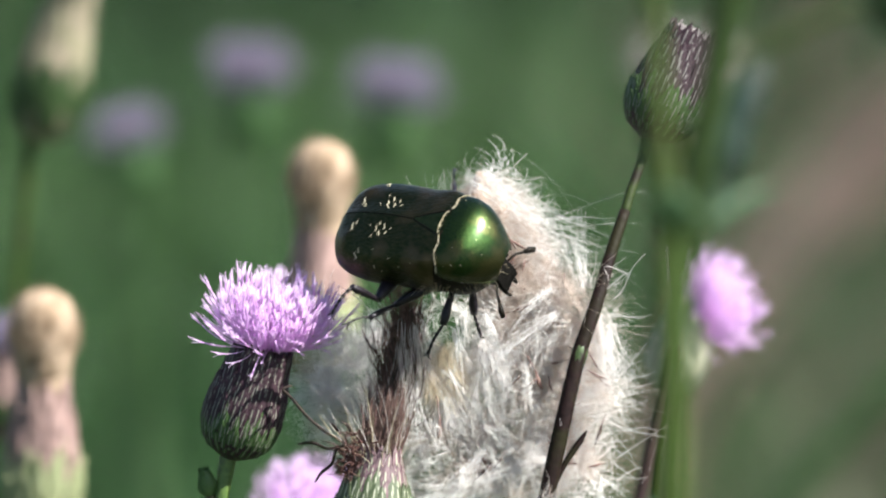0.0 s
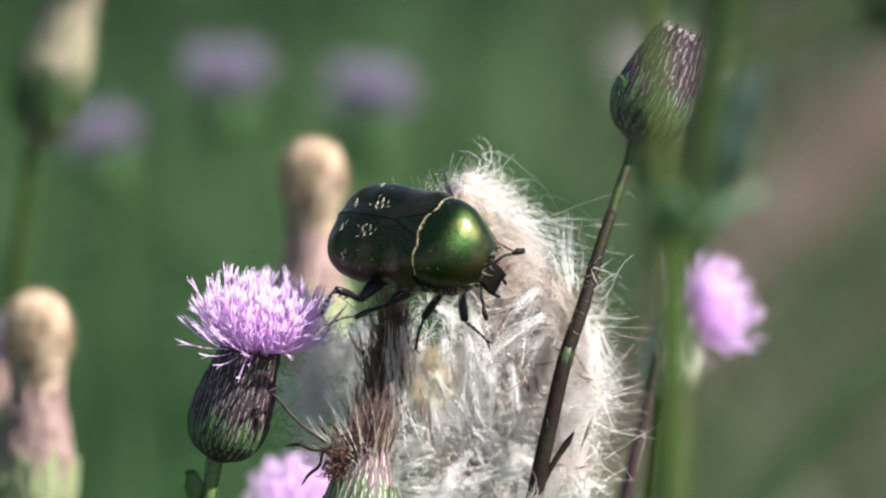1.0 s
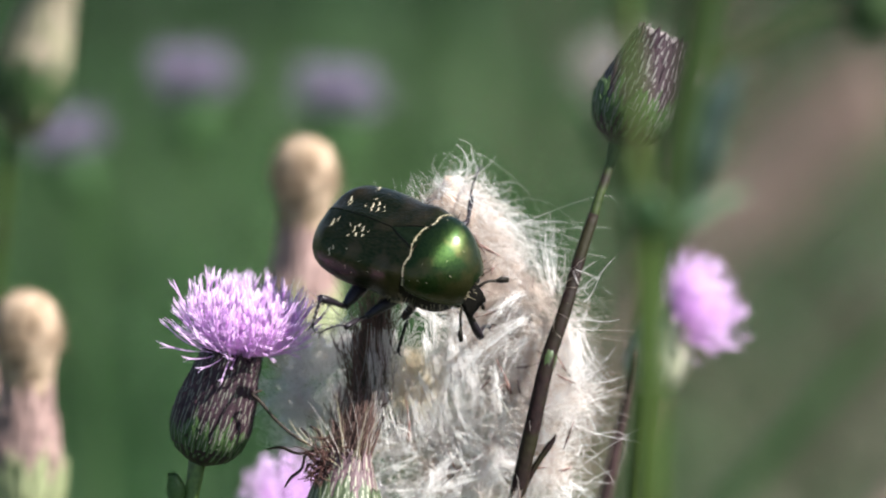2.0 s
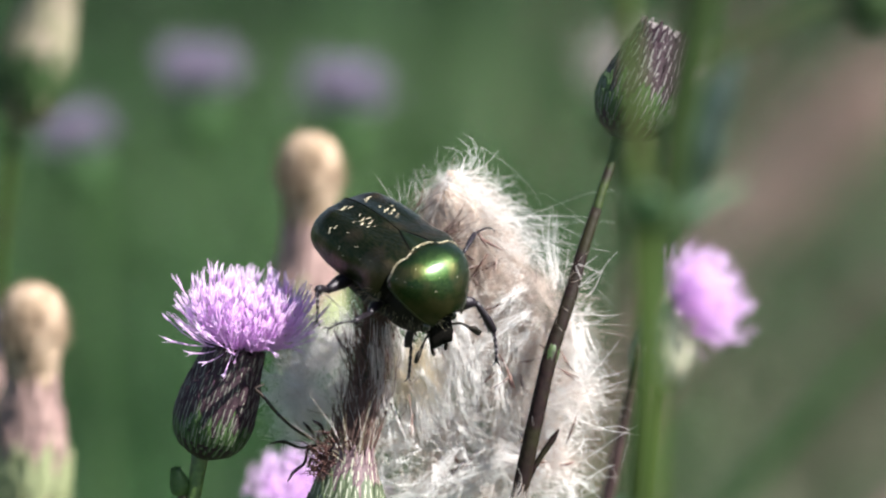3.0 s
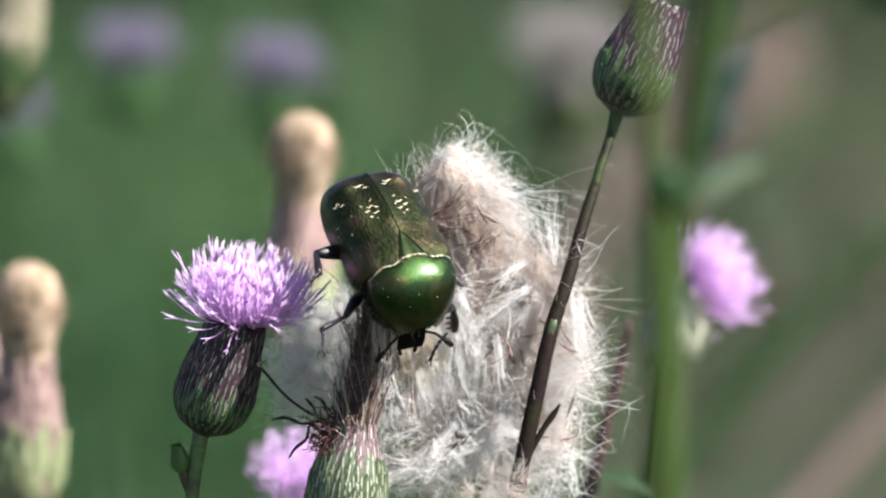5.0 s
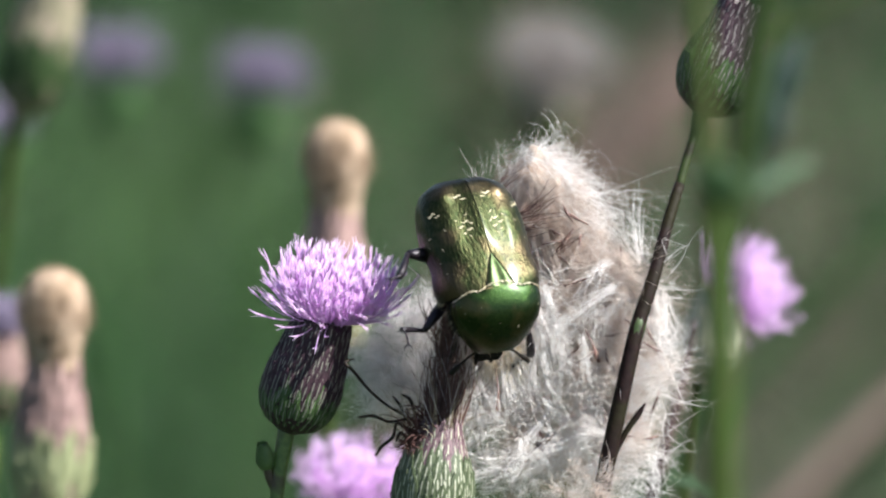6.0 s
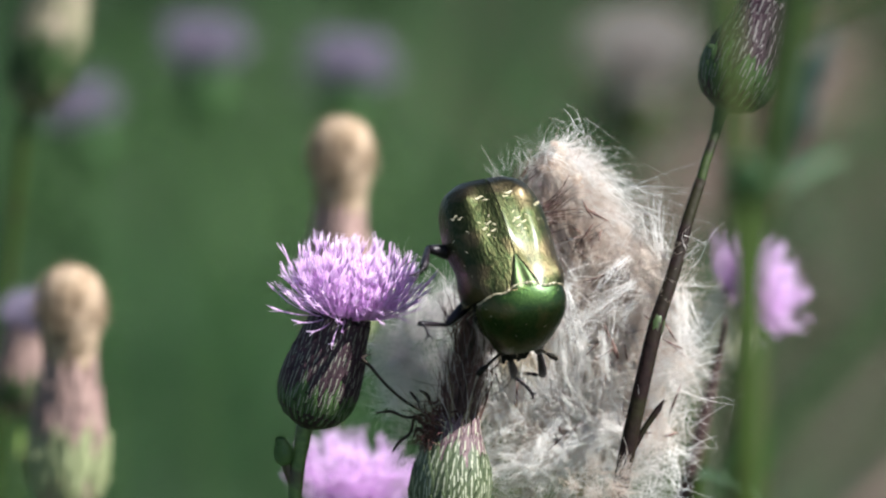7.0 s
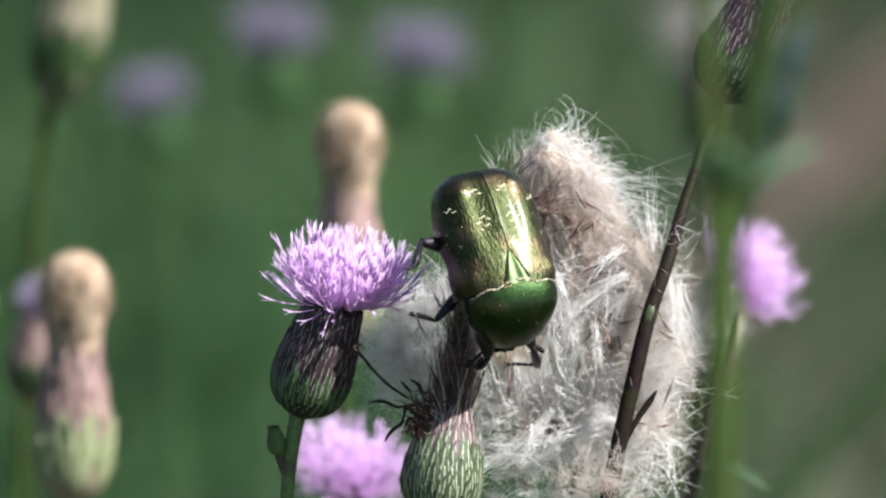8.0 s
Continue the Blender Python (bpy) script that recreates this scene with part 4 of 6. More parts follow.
    c = np.stack([rng.uniform(-13.0, -6.0, count), rng.uniform(-4.0, 1.0, count), rng.uniform(719, 733, count)], 1) * MM - base
    w = rng.normal(size=(count, 3)) * np.array((0.7, 0.3, 0.7)) + np.array((-0.15, 0, 0.35))
    part("low_left_down", curly_tufts("low_left_down", c, w, 20, (1.8, 4.6), (0.2, 2.0), 0.45, (0.010, 0.022), FLUFF, 70), root, "thin pale down round the withered head")
    # strands that hang in front of the dry receptacle
    count = 8
    c = np.stack([rng.uniform(-5.4, -3.6, count), rng.uniform(-5.2, -4.2, count), rng.uniform(736.5, 739.8, count)], 1) * MM - base
    w = np.stack([rng.normal(size=count) * 0.12 + 0.08, rng.normal(size=count) * 0.08 - 0.05, -np.ones(count)], 1)
    part("receptacle_strand_layer", curly_tufts("receptacle_strand_layer", c, w, 12, (4.0, 8.0), (0.02, 0.3), 0.06, (0.012, 0.026), FLUFF, 67), root, "straight pale strands")
    # strands that hang below the beetle
    count = 18
    c = np.stack([rng.uniform(-5.0, 3.5, count), rng.uniform(-4.0, 0.0, count), rng.uniform(731, 740, count)], 1) * MM - base
    w = np.stack([rng.normal(size=count) * 0.28 + 0.16, rng.normal(size=count) * 0.15 - 0.1, -np.ones(count)], 1)
    part("hanging_fringe", tufts(c, w, 20, (3.5, 7.0), 0.12, 52, LOCK, 0.024, "hanging_fringe", 0.02), root, "straight white hanging strands")
    # loose tufts low down beside the withered head
    count = 34
    c = np.stack([rng.uniform(-5.5, 4.5, count), rng.uniform(-4.5, 1.0, count), rng.uniform(716, 730, count)], 1) * MM - base
    w = np.stack([rng.normal(size=count) * 0.8, rng.normal(size=count) * 0.3 - 0.2, rng.normal(size=count) * 0.8 + 0.1], 1)
    umbrella(c, w, 14, (2.2, 5.0), 0.8, 72, 0.026, "low_parachute_layer", "white seed parachutes low on the head", LOCK)
    part("low_fleece", tufts(c + np.array((0, 3.0, 0)) * MM, w, 60, (1.5, 4.5), 0.6, 63, DOWN, 0.014, "low_fleece", 0.12), root, "loose beige down low on the head")
    # tufts on the outer side behind the dark stem
    count = 20
    c = np.stack([rng.uniform(9.0, 13.6, count), rng.uniform(0.5, 5, count), rng.uniform(722, 741, count)], 1) * MM - base
    w = np.stack([rng.normal(size=count) * 0.6 + 0.25, rng.normal(size=count) * 0.4, rng.normal(size=count) * 0.9], 1)
    part("outer_fleece", curly_tufts("outer_fleece", c, w, 20, (2.5, 6.0), (0.5, 3.0), 0.42, (0.012, 0.026), LOCK, 53), root, "loose white wisps")
    # long straight locks that hang at the outer side of the stem
    count = 10
    c = np.stack([rng.uniform(13.2, 15.4, count), rng.uniform(-0.5, 1.5, count), rng.uniform(736.0, 739.5, count)], 1) * MM - base
    w = np.stack([0.10 + rng.normal(size=count) * 0.12, rng.normal(size=count) * 0.1, -np.ones(count)], 1)
    part("outer_lock_layer", tufts(c, w, 20, (4.0, 8.0), 0.08, 73, LOCK, 0.022, "outer_lock_layer", 0.02), root, "straight white locks at the outer side")
    # needle-like hairs that stick out and cross at the outer edge of the skirt
    count = 64
    c = np.stack([rng.uniform(10.5, 15.2, count), rng.uniform(-2.5, 2.5, count), rng.uniform(716.5, 733.5, count)], 1) * MM - base
    w = np.stack([rng.normal(size=count) * 0.7 + 0.4, rng.normal(size=count) * 0.25, rng.normal(size=count) * 0.8], 1)
    part("edge_needle_layer", curly_tufts("edge_needle_layer", c, w, 5, (2.2, 4.8), (0.1, 1.3), 0.3, (0.020, 0.034), LOCK, 76), root, "stiff white hairs crossing at the edge")
    # cream fluff between the receptacle and the beetle's breast
    count = 26
    c = np.stack([rng.uniform(-3.6, 0.6, count), rng.uniform(-3.2, -0.6, count), rng.uniform(731.5, 736.5, count)], 1) * MM - base
    w = rng.normal(size=(count, 3)) * np.array((0.5, 0.3, 0.5)) + np.array((0.1, -0.1, -0.5))
    part("cream_fluff", curly_tufts("cream_fluff", c, w, 60, (1.2, 3.6), (0.2, 1.6), 0.45, (0.008, 0.016), CREAM, 74), root, "cream fluff under the beetle")
    # seeds' silky brushes thrown about on the skirt: straight sprays and curls that cross one another
    count = 200
    c = np.stack([rng.uniform(-3.5, 15.0, count), rng.uniform(-3.6, -0.4, count), rng.uniform(716, 741, count)], 1)
    c[:, 1] += np.clip(c[:, 0] - 7, 0, 10) * 0.4
    c = c * MM - base
    c = c[airy(c, -0.3)]
    way = np.array([noise.noise_vector(Vector(q) * 260 + Vector((9, 0, 1))) for q in c]) * np.array((2.2, 0.5, 2.2)) + rng.normal(size=c.shape) * np.array((0.4, 0.15, 0.4))
    part("crossing_curl_layer", curly_tufts("crossing_curl_layer", c, way, 8, (1.8, 5.0), (0.1, 2.0), 0.34, (0.014, 0.028), LOCK, 66), root, "white curled hairs that cross one another")
    # silky locks lying over the felt
    count = 32
    c = np.stack([rng.uniform(-3, 13.5, count), rng.uniform(-3.4, -0.8, count), rng.uniform(720, 742, count)], 1)
    c[:, 1] += np.clip(c[:, 0] - 6, 0, 10) * 0.28
    c = c * MM - base
    c = c[airy(c, -0.3)]
    w = np.array([noise.noise_vector(Vector(p) * 95 + Vector((0, 0, 3))) for p in c]) * np.array((2.2, 0.5, 1.6)) + np.array((0.2, -0.05, -0.4)) + rng.normal(size=c.shape) * 0.15
    part("silky_lock_layer", tufts(c, w, 30, (3.0, 7.0), 0.08, 54, LOCK, 0.022, "silky_lock_layer", 0.02), root, "glossy white locks of straight down")
    count = 420
    c = np.stack([rng.uniform(-3, 16, count), rng.uniform(-1.6, 4, count), rng.uniform(718, 743, count)], 1) * MM - base
    w = rng.normal(size=(count, 3)) * np.array((1, 0.4, 1)) + np.array((0.3, -0.2, 0))
    part("stray_hair", tufts(c, w, 1, (2.0, 5.5), 0.2, 55, LOCK, 0.034, "stray_hair", 0.14), root, "single stray white hairs")
    c = np.array([(-1.6, 5.0, 746.6), (-0.8, 5.2, 747.0), (0.9, 6.0, 751.0)]) * MM - base
    w = np.array([(-0.62, 0.0, 0.8), (-0.3, 0.1, 0.9), (0.0, 0, 1.0)])
    part("long_bristle", tufts(c, w, 1, (3.4, 5.2), 0.05, 56, FLUFF, 0.026, "long_bristle", 0.02), root, "long single white bristles")
    c = np.array([(-8.4, 0.5, 740.0), (-8.2, 0.3, 739.2), (-8.6, 1.0, 738.0)]) * MM - base
    w = np.array([(-0.6, -0.2, 0.8), (-0.95, -0.1, 0.3), (-0.8, -0.1, 0.1)])
    part("side_bristle", tufts(c, w, 1, (3.0, 4.5), 0.05, 58, FLUFF, 0.045, "side_bristle", 0.01), root, "short single white bristles")
    # receptacle below the beetle
    under = part("dry_receptacle", blob((1.6 * MM, 1.6 * MM, 6.6 * MM), 9.0, 0.3), root, "tan dry receptacle under the beetle", Matrix.Translation(np.array((-5.4, -2.0, 733.6)) * MM - base) @ pose(0, 0, 0, 0, 6, 0))
    under.data.materials.append(STUB)
    part("receptacle_fringe", combed(np.array((-5.4, -2.0, 733.6)) * MM - base, pose(0, 0, 0, 0, 6, 0), np.array((1.65, 1.65, 6.6)) * MM, 380, (2.5, 6.0), (0.0, -0.05, 1.1), 46, WITHER, 0.06, "receptacle_fringe", 0.15), root, "brown dry fibres")
    count = 95
    v = rng.normal(size=(count, 3))
    c = np.array((-10.6, 3.0, 731.4)) * MM - base + v * np.array((2.1, 1.4, 3.2)) * MM
    part("left_down", curly_tufts("left_down", c, v * np.array((0.8, 0.5, 0.6)), 44, (1.6, 4.8), (0.3, 2.2), 0.5, (0.009, 0.022), LOCK, 44), root, "soft grey-white down beside the withered head")
    # dark seeds and bits caught in the down
    bits = Shape()
    r2 = random.Random(6)
    for k in range(26):
        p = np.array((r2.uniform(0, 15), r2.uniform(-2.4, -0.4), r2.uniform(722, 750))) * MM - base
        if p[2] + base[2] > 0.738:
            p[0] = (r2.uniform(3.0, 7.5)) * MM - base[0]
            p[1] = (r2.uniform(0.2, 1.4)) * MM - base[1]
        w = np.array((r2.uniform(-1, 1), r2.uniform(-0.3, 0.3), r2.uniform(-1, 1)))
        w = w / np.linalg.norm(w) * r2.uniform(0.7, 1.7) * MM
        bits.add(*tube([p - w, p, p + w + np.array((0, 0, 0.2 * MM))], [0.04 * MM, 0.15 * MM, 0.05 * MM], 5))
    for top, low in [((-1.9, -4.2, 732.0), (-1.6, -4.3, 727.6)), ((7.0, -2.2, 735.6), (8.5, -2.4, 732.2))]:
        p, q = np.array(top) * MM - base, np.array(low) * MM - base
        bits.add(*tube([p, (p + q) / 2 + np.array((0.15, 0, 0)) * MM, q * 0.85 + p * 0.15, q], [0.06 * MM, 0.10 * MM, 0.28 * MM, 0.14 * MM], 6))
    p = np.array((10.7, 0.4, 742.2)) * MM - base
    bits.add(*tube([p + np.array((0, 0, 1.2)) * MM, p, p - np.array((0.1, 0, 1.2)) * MM], [0.05 * MM, 0.17 * MM, 0.07 * MM], 5))
    tagged(part("seed_litter", bits.mesh("seed_litter", [WITHER]), root, "dark seeds and bits caught in the down"), kind="stuff")
    return root


# ---- out-of-focus neighbours ----
def make_tan_head(name, x, y, top, scale, label, lean=0.03, colour=None, cups=(BRACT_CREAM, BRACT_PINK)):
    """A spent head: a round tan tuft of closed down over a pinkish neck and pale green cup."""
    root = root_at(name, x, y + 6, label)
    k = scale
    low = top - 27 * k
    stem_part(root, [(x - lean * 30, y, low + 1), (x - lean * 40, y, low - 20), (x, y + 2, 350), (x, y + 6, 0)], [0.9, 0.8, 1.4, 2.0], STEM_STALK, label="dull green stem")
    at = head_at(root, (x - lean * 27, y, low), (lean, 0, 1))
    cup = involucre(root, at, 15.5 * k * MM, 4.3 * k * MM, 2.5 * k * MM, *cups, joined=True, rows=12, seed=int(abs(x)), split=0.46, label="pale green cup with a pinkish neck")
    s = Shape().add(*lathe([(2.3 * k * MM, 14.5 * k * MM), (2.6 * k * MM, 16.6 * k * MM), (3.15 * k * MM, 19.5 * k * MM), (3.45 * k * MM, 22 * k * MM), (3.35 * k * MM, 24.4 * k * MM), (2.75 * k * MM, 26.0 * k * MM), (1.5 * k * MM, 26.9 * k * MM), (0.2 * MM, 27.1 * k * MM)], 28, 0.05))
    part("down_tuft", s.mesh("down_tuft", [colour or TAN]), cup, "round tan tuft of closed down")
    collar = Shape().add(*lathe([(2.35 * k * MM, 13.8 * k * MM), (2.72 * k * MM, 14.3 * k * MM), (2.8 * k * MM, 15.2 * k * MM), (2.6 * k * MM, 16.0 * k * MM)], 26, 0.12))
    part("collar", collar.mesh("collar", [WITHER]), cup, "brown withered collar under the tuft")
    rng = np.random.default_rng(int(abs(x)) + 3)
    n = 2400
    v = rng.normal(size=(n, 3))
    v[:, 2] = np.abs(v[:, 2]) * 1.0 - 0.6
    v /= np.linalg.norm(v, axis=1)[:, None]
    start = v * np.array((3.2, 3.2, 4.0)) * k * MM + np.array((0, 0, 22.6 * k * MM))
    part("tuft_fuzz", hair_mesh("tuft_fuzz", start, v + rng.normal(size=(n, 3)) * 0.3 + np.array((0, 0, 0.4)), rng.uniform(0.5, 1.5, n) * MM, rng.normal(size=(n, 3)) * 0.1, np.full(n, 0.03 * MM), colour or TAN_FUZZ, 4, 0.0, 2), cup, "fine fuzz")
    return root


def make_lilac_head(name, place, axis, label, scale=1.0, bare=(BRACT_GREEN, BRACT_PURPLE), count=110, spread=84, base=None, stem=STEM_GREEN, length=5.3, petal=None, lean=0.0):
    """A lilac head seen out of focus; place is the neck of the head, in millimetres."""
    a = Vector(axis).normalized()
    h = 11 * scale
    foot = Vector(place) - a * h
    bx, by = base or (place[0], place[1] + 5)
    root = root_at(name, bx, by, label)
    down = foot - a * 6
    stem_part(root, [tuple(foot + a), tuple(foot - a * 1.5 + Vector((0, 0, -4))), (bx * 0.5 + down.x * 0.5, by, down.z * 0.6), (bx, by, 0)], [0.7, 0.65, 1.3, 2.0], stem, label="slender stem")
    cup = involucre(root, head_at(root, tuple(foot), a), h * MM, 4.1 * scale * MM, 2.6 * scale * MM, *bare, joined=True, rows=11, seed=int(abs(place[0])), split=0.4, label="scaly cup")
    florets(cup, h * MM, 2.6 * scale * MM, count * 3, length * scale * MM, spread, seed=int(abs(place[0])) + 2, joined=True, mat=petal, lean=lean, thick=1.15)
    return root


def make_dry_stalk():
    """A leaning mauve-brown stem with one dark leaf, behind the down."""
    root = root_at("dry_thistle_stalk", 4, 58, "leaning mauve-brown dry thistle stalk with a dark green leaf")
    stem_part(root, [(23.6, 49, 724.5), (22.9, 50, 720.2), (21.1, 50, 712.1), (17.5, 51, 696), (10, 54, 560), (5, 57, 250), (4, 58, 0)], [0.3, 0.6, 0.8, 0.95, 1.2, 1.7, 2.0], STEM_MAUVE, label="mauve-brown stem")
    turn = Vector((0.8, -0.3, 0.2)).to_track_quat("X", "Z").to_matrix().to_4x4()
    part("leaf", leaf_mesh(9 * MM, 4.4 * MM, LEAF_DARK, 4, 0.3, 0.4), root, "dark green toothed leaf", Matrix.Translation(in_plant(root, 18.5, 50.5, 706)) @ turn)
    return root


def make_stalk():
    root = root_at("green_thistle_stalk", 14, -152, "forked green thistle stalk with small pale leaves")
    stem_part(root, [(14.0, -132.6, 818.5), (14.7, -133.2, 792.5), (15.1, -134.5, 786.5), (15.6, -136.2, 778.7), (16.2, -138.3, 768.9), (16.1, -140.6, 757.8), (15.3, -143.4, 715.0), (14, -152, 0)], [0.72, 0.76, 0.84, 1.0, 1.25, 1.3, 1.4, 2.1], STEM_STALK, label="fresh green main stalk", count=50)
    stem_part(root, [(22.9, -130.8, 810.4), (20.3, -133.2, 792.5), (19.1, -134.5, 786.5), (17.9, -136.2, 778.7), (17.0, -137.2, 773.1), (16.4, -138.6, 767.6)], [1.4, 1.4, 1.35, 1.15, 1.0, 0.85], STEM_MOSS, "branch", "dark green branch", count=26)
    for place, way, size, mat in [((16.7, -136.7, 776.2), (-0.15, -0.6, 0.75), (6, 2.6), LEAF_PALE), ((17.6, -136.5, 775.8), (0.75, 0.1, 0.65), (6.5, 2.6), LEAF_PALE),
                                  ((18.5, -134.9, 776.2), (0.24, 0.25, 0.92), (13, 3.0), LEAF_BLUE), 
                                  ((15.6, -136.0, 779.8), (-0.55, 0.2, 0.8), (4, 1.4), LEAF)]:
        m = leaf_mesh(size[0] * MM, size[1] * MM, mat, 3, 0.3, 0.15)
        a = Vector(way).normalized()
        turn = a.to_track_quat("X", "Z").to_matrix().to_4x4()
        part("leaf", m, root, at=Matrix.Translation(in_plant(root, *place)) @ turn)
    stem_part(root, [(31.7, -133.1, 790.2), (31.0, -133.1, 791.4), (29.0, -133.4, 791.8), (26.2, -133.8, 790.8), (22.7, -134.1, 789.1), (19.3, -134.4, 787.5)], [0.35, 0.3, 0.3, 0.32, 0.36, 0.4], STEM_STALK, "side_branch", "thin arching green side branch", 7, count=16)
    involucre(root, head_at(root, (31.8, -133.1, 789.9), (0.15, 0, 1)), 5.5 * MM, 1.9 * MM, 0.9 * MM, BRACT_GREEN, BRACT_GREEN, joined=True, rows=7, seed=78, split=1.0, name="small_bud", label="small dark green bud")
    cup = involucre(root, head_at(root, (22.9, -130.8, 809.5), (0.4, 0, 1)), 9 * MM, 3.4 * MM, 1.8 * MM, BRACT_GREEN, BRACT_GREEN, joined=True, rows=9, seed=77, split=1.0, name="side_bud", label="green bud")
    return root


# ---- the beetle ----
def shell_point(u, v, side):
    """A place on a wing case: u from front to rear, v from the seam to the outer edge."""
    w = hermite([0, 0.06, 0.15, 0.3, 0.45, 0.7, 0.85, 0.94, 1.0], [4.85, 5.1, 5.25, 5.2, 5.25, 5.1, 4.6, 3.8, 2.5], u)
    top = hermite([0, 0.12, 0.3, 0.55, 0.75, 0.88, 0.96, 1.0], [4.05, 3.8, 3.3, 2.62, 1.9, 1.2, 0.5, -0.3], u)
    low = hermite([0, 0.5, 1.0], [-0.4, -1.5, -1.9], u)
    x = hermite([0, 1], [3.1, -8.9], u)
    a = v * 1.62
    y = w * math.sin(min(a, math.pi / 2)) ** 0.88
    z = low + (top - low) * (max(0.0, math.cos(min(a, math.pi / 2))) ** 0.62)
    if a > math.pi / 2:
        z -= (a - math.pi / 2) * 6
        y -= (a - math.pi / 2) * 3
    rib = 0.5 + 0.5 * math.tanh((u - 0.36) * 8)
    z -= 0.15 * rib * math.exp(-((v - 0.17) / 0.085) ** 2) * (1 - u**6)
    z += 0.05 * rib * math.exp(-((v - 0.36) / 0.09) ** 2)
    z += 0.16 * rib * math.exp(-(v / 0.045) ** 2)
    z -= 0.10 * math.exp(-(v / 0.04) ** 2) * (1 - rib)
    z += 0.30 * math.exp(-((u - 0.10) / 0.09) ** 2 - ((v - 0.56) / 0.14) ** 2)
    z += 0.28 * math.exp(-((u - 0.86) / 0.06) ** 2 - ((v - 0.40) / 0.16) ** 2)
    y -= 0.34 * math.exp(-((u - 0.27) / 0.11) ** 2) * v**3
    x += 0.35 * (v**2) * max(0.0, 1 - u / 0.35)
    if u < 0.2:
        x -= (0.2 - u) * 1.6 * v**5
    return np.array((x, side * (y + 0.06), z)) * MM


def wing_case(side):
    verts, faces = [], []
    nu, nv = 56, 44
    for i in range(nu + 1):
        for k in range(nv + 1):
            verts.append(shell_point(i / nu, k / nv, side))
    for i in range(nu):
        for k in range(nv):
            q = (i * (nv + 1) + k, i * (nv + 1) + k + 1, (i + 1) * (nv + 1) + k + 1, (i + 1) * (nv + 1) + k)
            faces.append(q if side < 0 else q[::-1])
    me = Shape().add(verts, faces).mesh("wing_case", [SHELL])
    return me


def on_shell(u, v, side, lift):
    """A place just above a wing case, lifted along its normal, and the normal."""
    p = shell_point(u, v, side)
    n = np.cross(shell_point(u + 0.01, v, side) - p, shell_point(u, v + 0.01, side) - p)
    n = n / (np.linalg.norm(n) + 1e-15)
    n = n if n[2] > 0 else -n
    return p + n * lift * MM, n


def fleck_mesh(side, seed):
    """Cream scale marks on one wing case: thin ragged patches just proud of the shell."""
    rng = random.Random(seed)
    s = Shape()
    # place, length across, width along, waviness
    marks = [(0.83, 0.17, 0.13, 0.016, 0.012), (0.80, 0.10, 0.05, 0.014, 0.0), (0.71, 0.60, 0.15, 0.018, 0.022), (0.69, 0.50, 0.06, 0.016, 0.01), (0.60, 0.15, 0.06, 0.020, 0.015), (0.56, 0.21, 0.05, 0.022, 0.012), (0.53, 0.12, 0.05, 0.018, 0.012), (0.58, 0.09, 0.03, 0.018, 0.006), (0.50, 0.19, 0.03, 0.016, 0.006),
             (0.62, 0.26, 0.03, 0.014, 0.005), (0.47, 0.13, 0.02, 0.012, 0.0), (0.66, 0.12, 0.025, 0.012, 0.0), (0.40, 0.55, 0.022, 0.012, 0.0), (0.30, 0.68, 0.020, 0.011, 0.0), (0.52, 0.72, 0.05, 0.012, 0.01), (0.45, 0.78, 0.02, 0.012, 0.0), (0.56, 0.44, 0.018, 0.010, 0.0), (0.20, 0.60, 0.016, 0.009, 0.0)]
    for u, v, across, along, wave in marks:
        n = max(3, int(across / 0.012))
        slant = rng.uniform(-0.03, 0.03)
        if across < 0.07:
            across, along = across * 1.5, along * 0.75
        verts, faces = [], []
        for k in range(n + 1):
            f = k / n - 0.5
            edge = math.sqrt(max(0.05, 1 - (2 * f) ** 2))
            mid = u + 0.6 * wave * math.sin(f * 7 + seed) + (f * slant if across < 0.07 else 0) + rng.uniform(-0.12, 0.12) * along
            for e in (-1, 1):
                w = along * edge * rng.uniform(0.3, 0.55)
                verts.append(on_shell(min(0.97, mid + e * w), max(0.02, v + f * across), side, 0.035)[0])
        for k in range(n):
            faces.append((2 * k, 2 * k + 1, 2 * k + 3, 2 * k + 2))
        s.add(verts, faces)
    return s.mesh("cream_marking", [FLECK], False)


def shield_point(u, v):
    """A place on the neck shield: u from rear to front, v from -1 to 1 across."""
    w = hermite([0, 0.12, 0.35, 0.6, 0.8, 0.93, 1.0], [4.45, 4.55, 4.4, 3.9, 3.1, 2.4, 1.75], u)
    top = hermite([0, 0.2, 0.45, 0.7, 0.88, 1.0], [3.98, 4.12, 3.95, 3.05, 1.8, 0.5], u)
    low = hermite([0, 0.5, 1], [1.6, 0.7, -1.3], u)
    a = abs(v) * 1.55
    y = math.copysign(w * math.sin(a) ** 0.92, v) if v else 0.0
    z = low + (top - low) * max(0.0, math.cos(a)) ** 0.70
    x = 2.75 + 6.0 * u
    x += (0.75 * min(1.0, abs(v) / 0.8) ** 2 + 0.30 * math.exp(-((abs(v) - 0.30) / 0.11) ** 2) - 0.22 * math.exp(-(v / 0.2) ** 2)) * (1 - u) ** 2
    x -= 0.9 * u**2 * abs(v) ** 2 * 0.5
    return np.array((x, y, z)) * MM


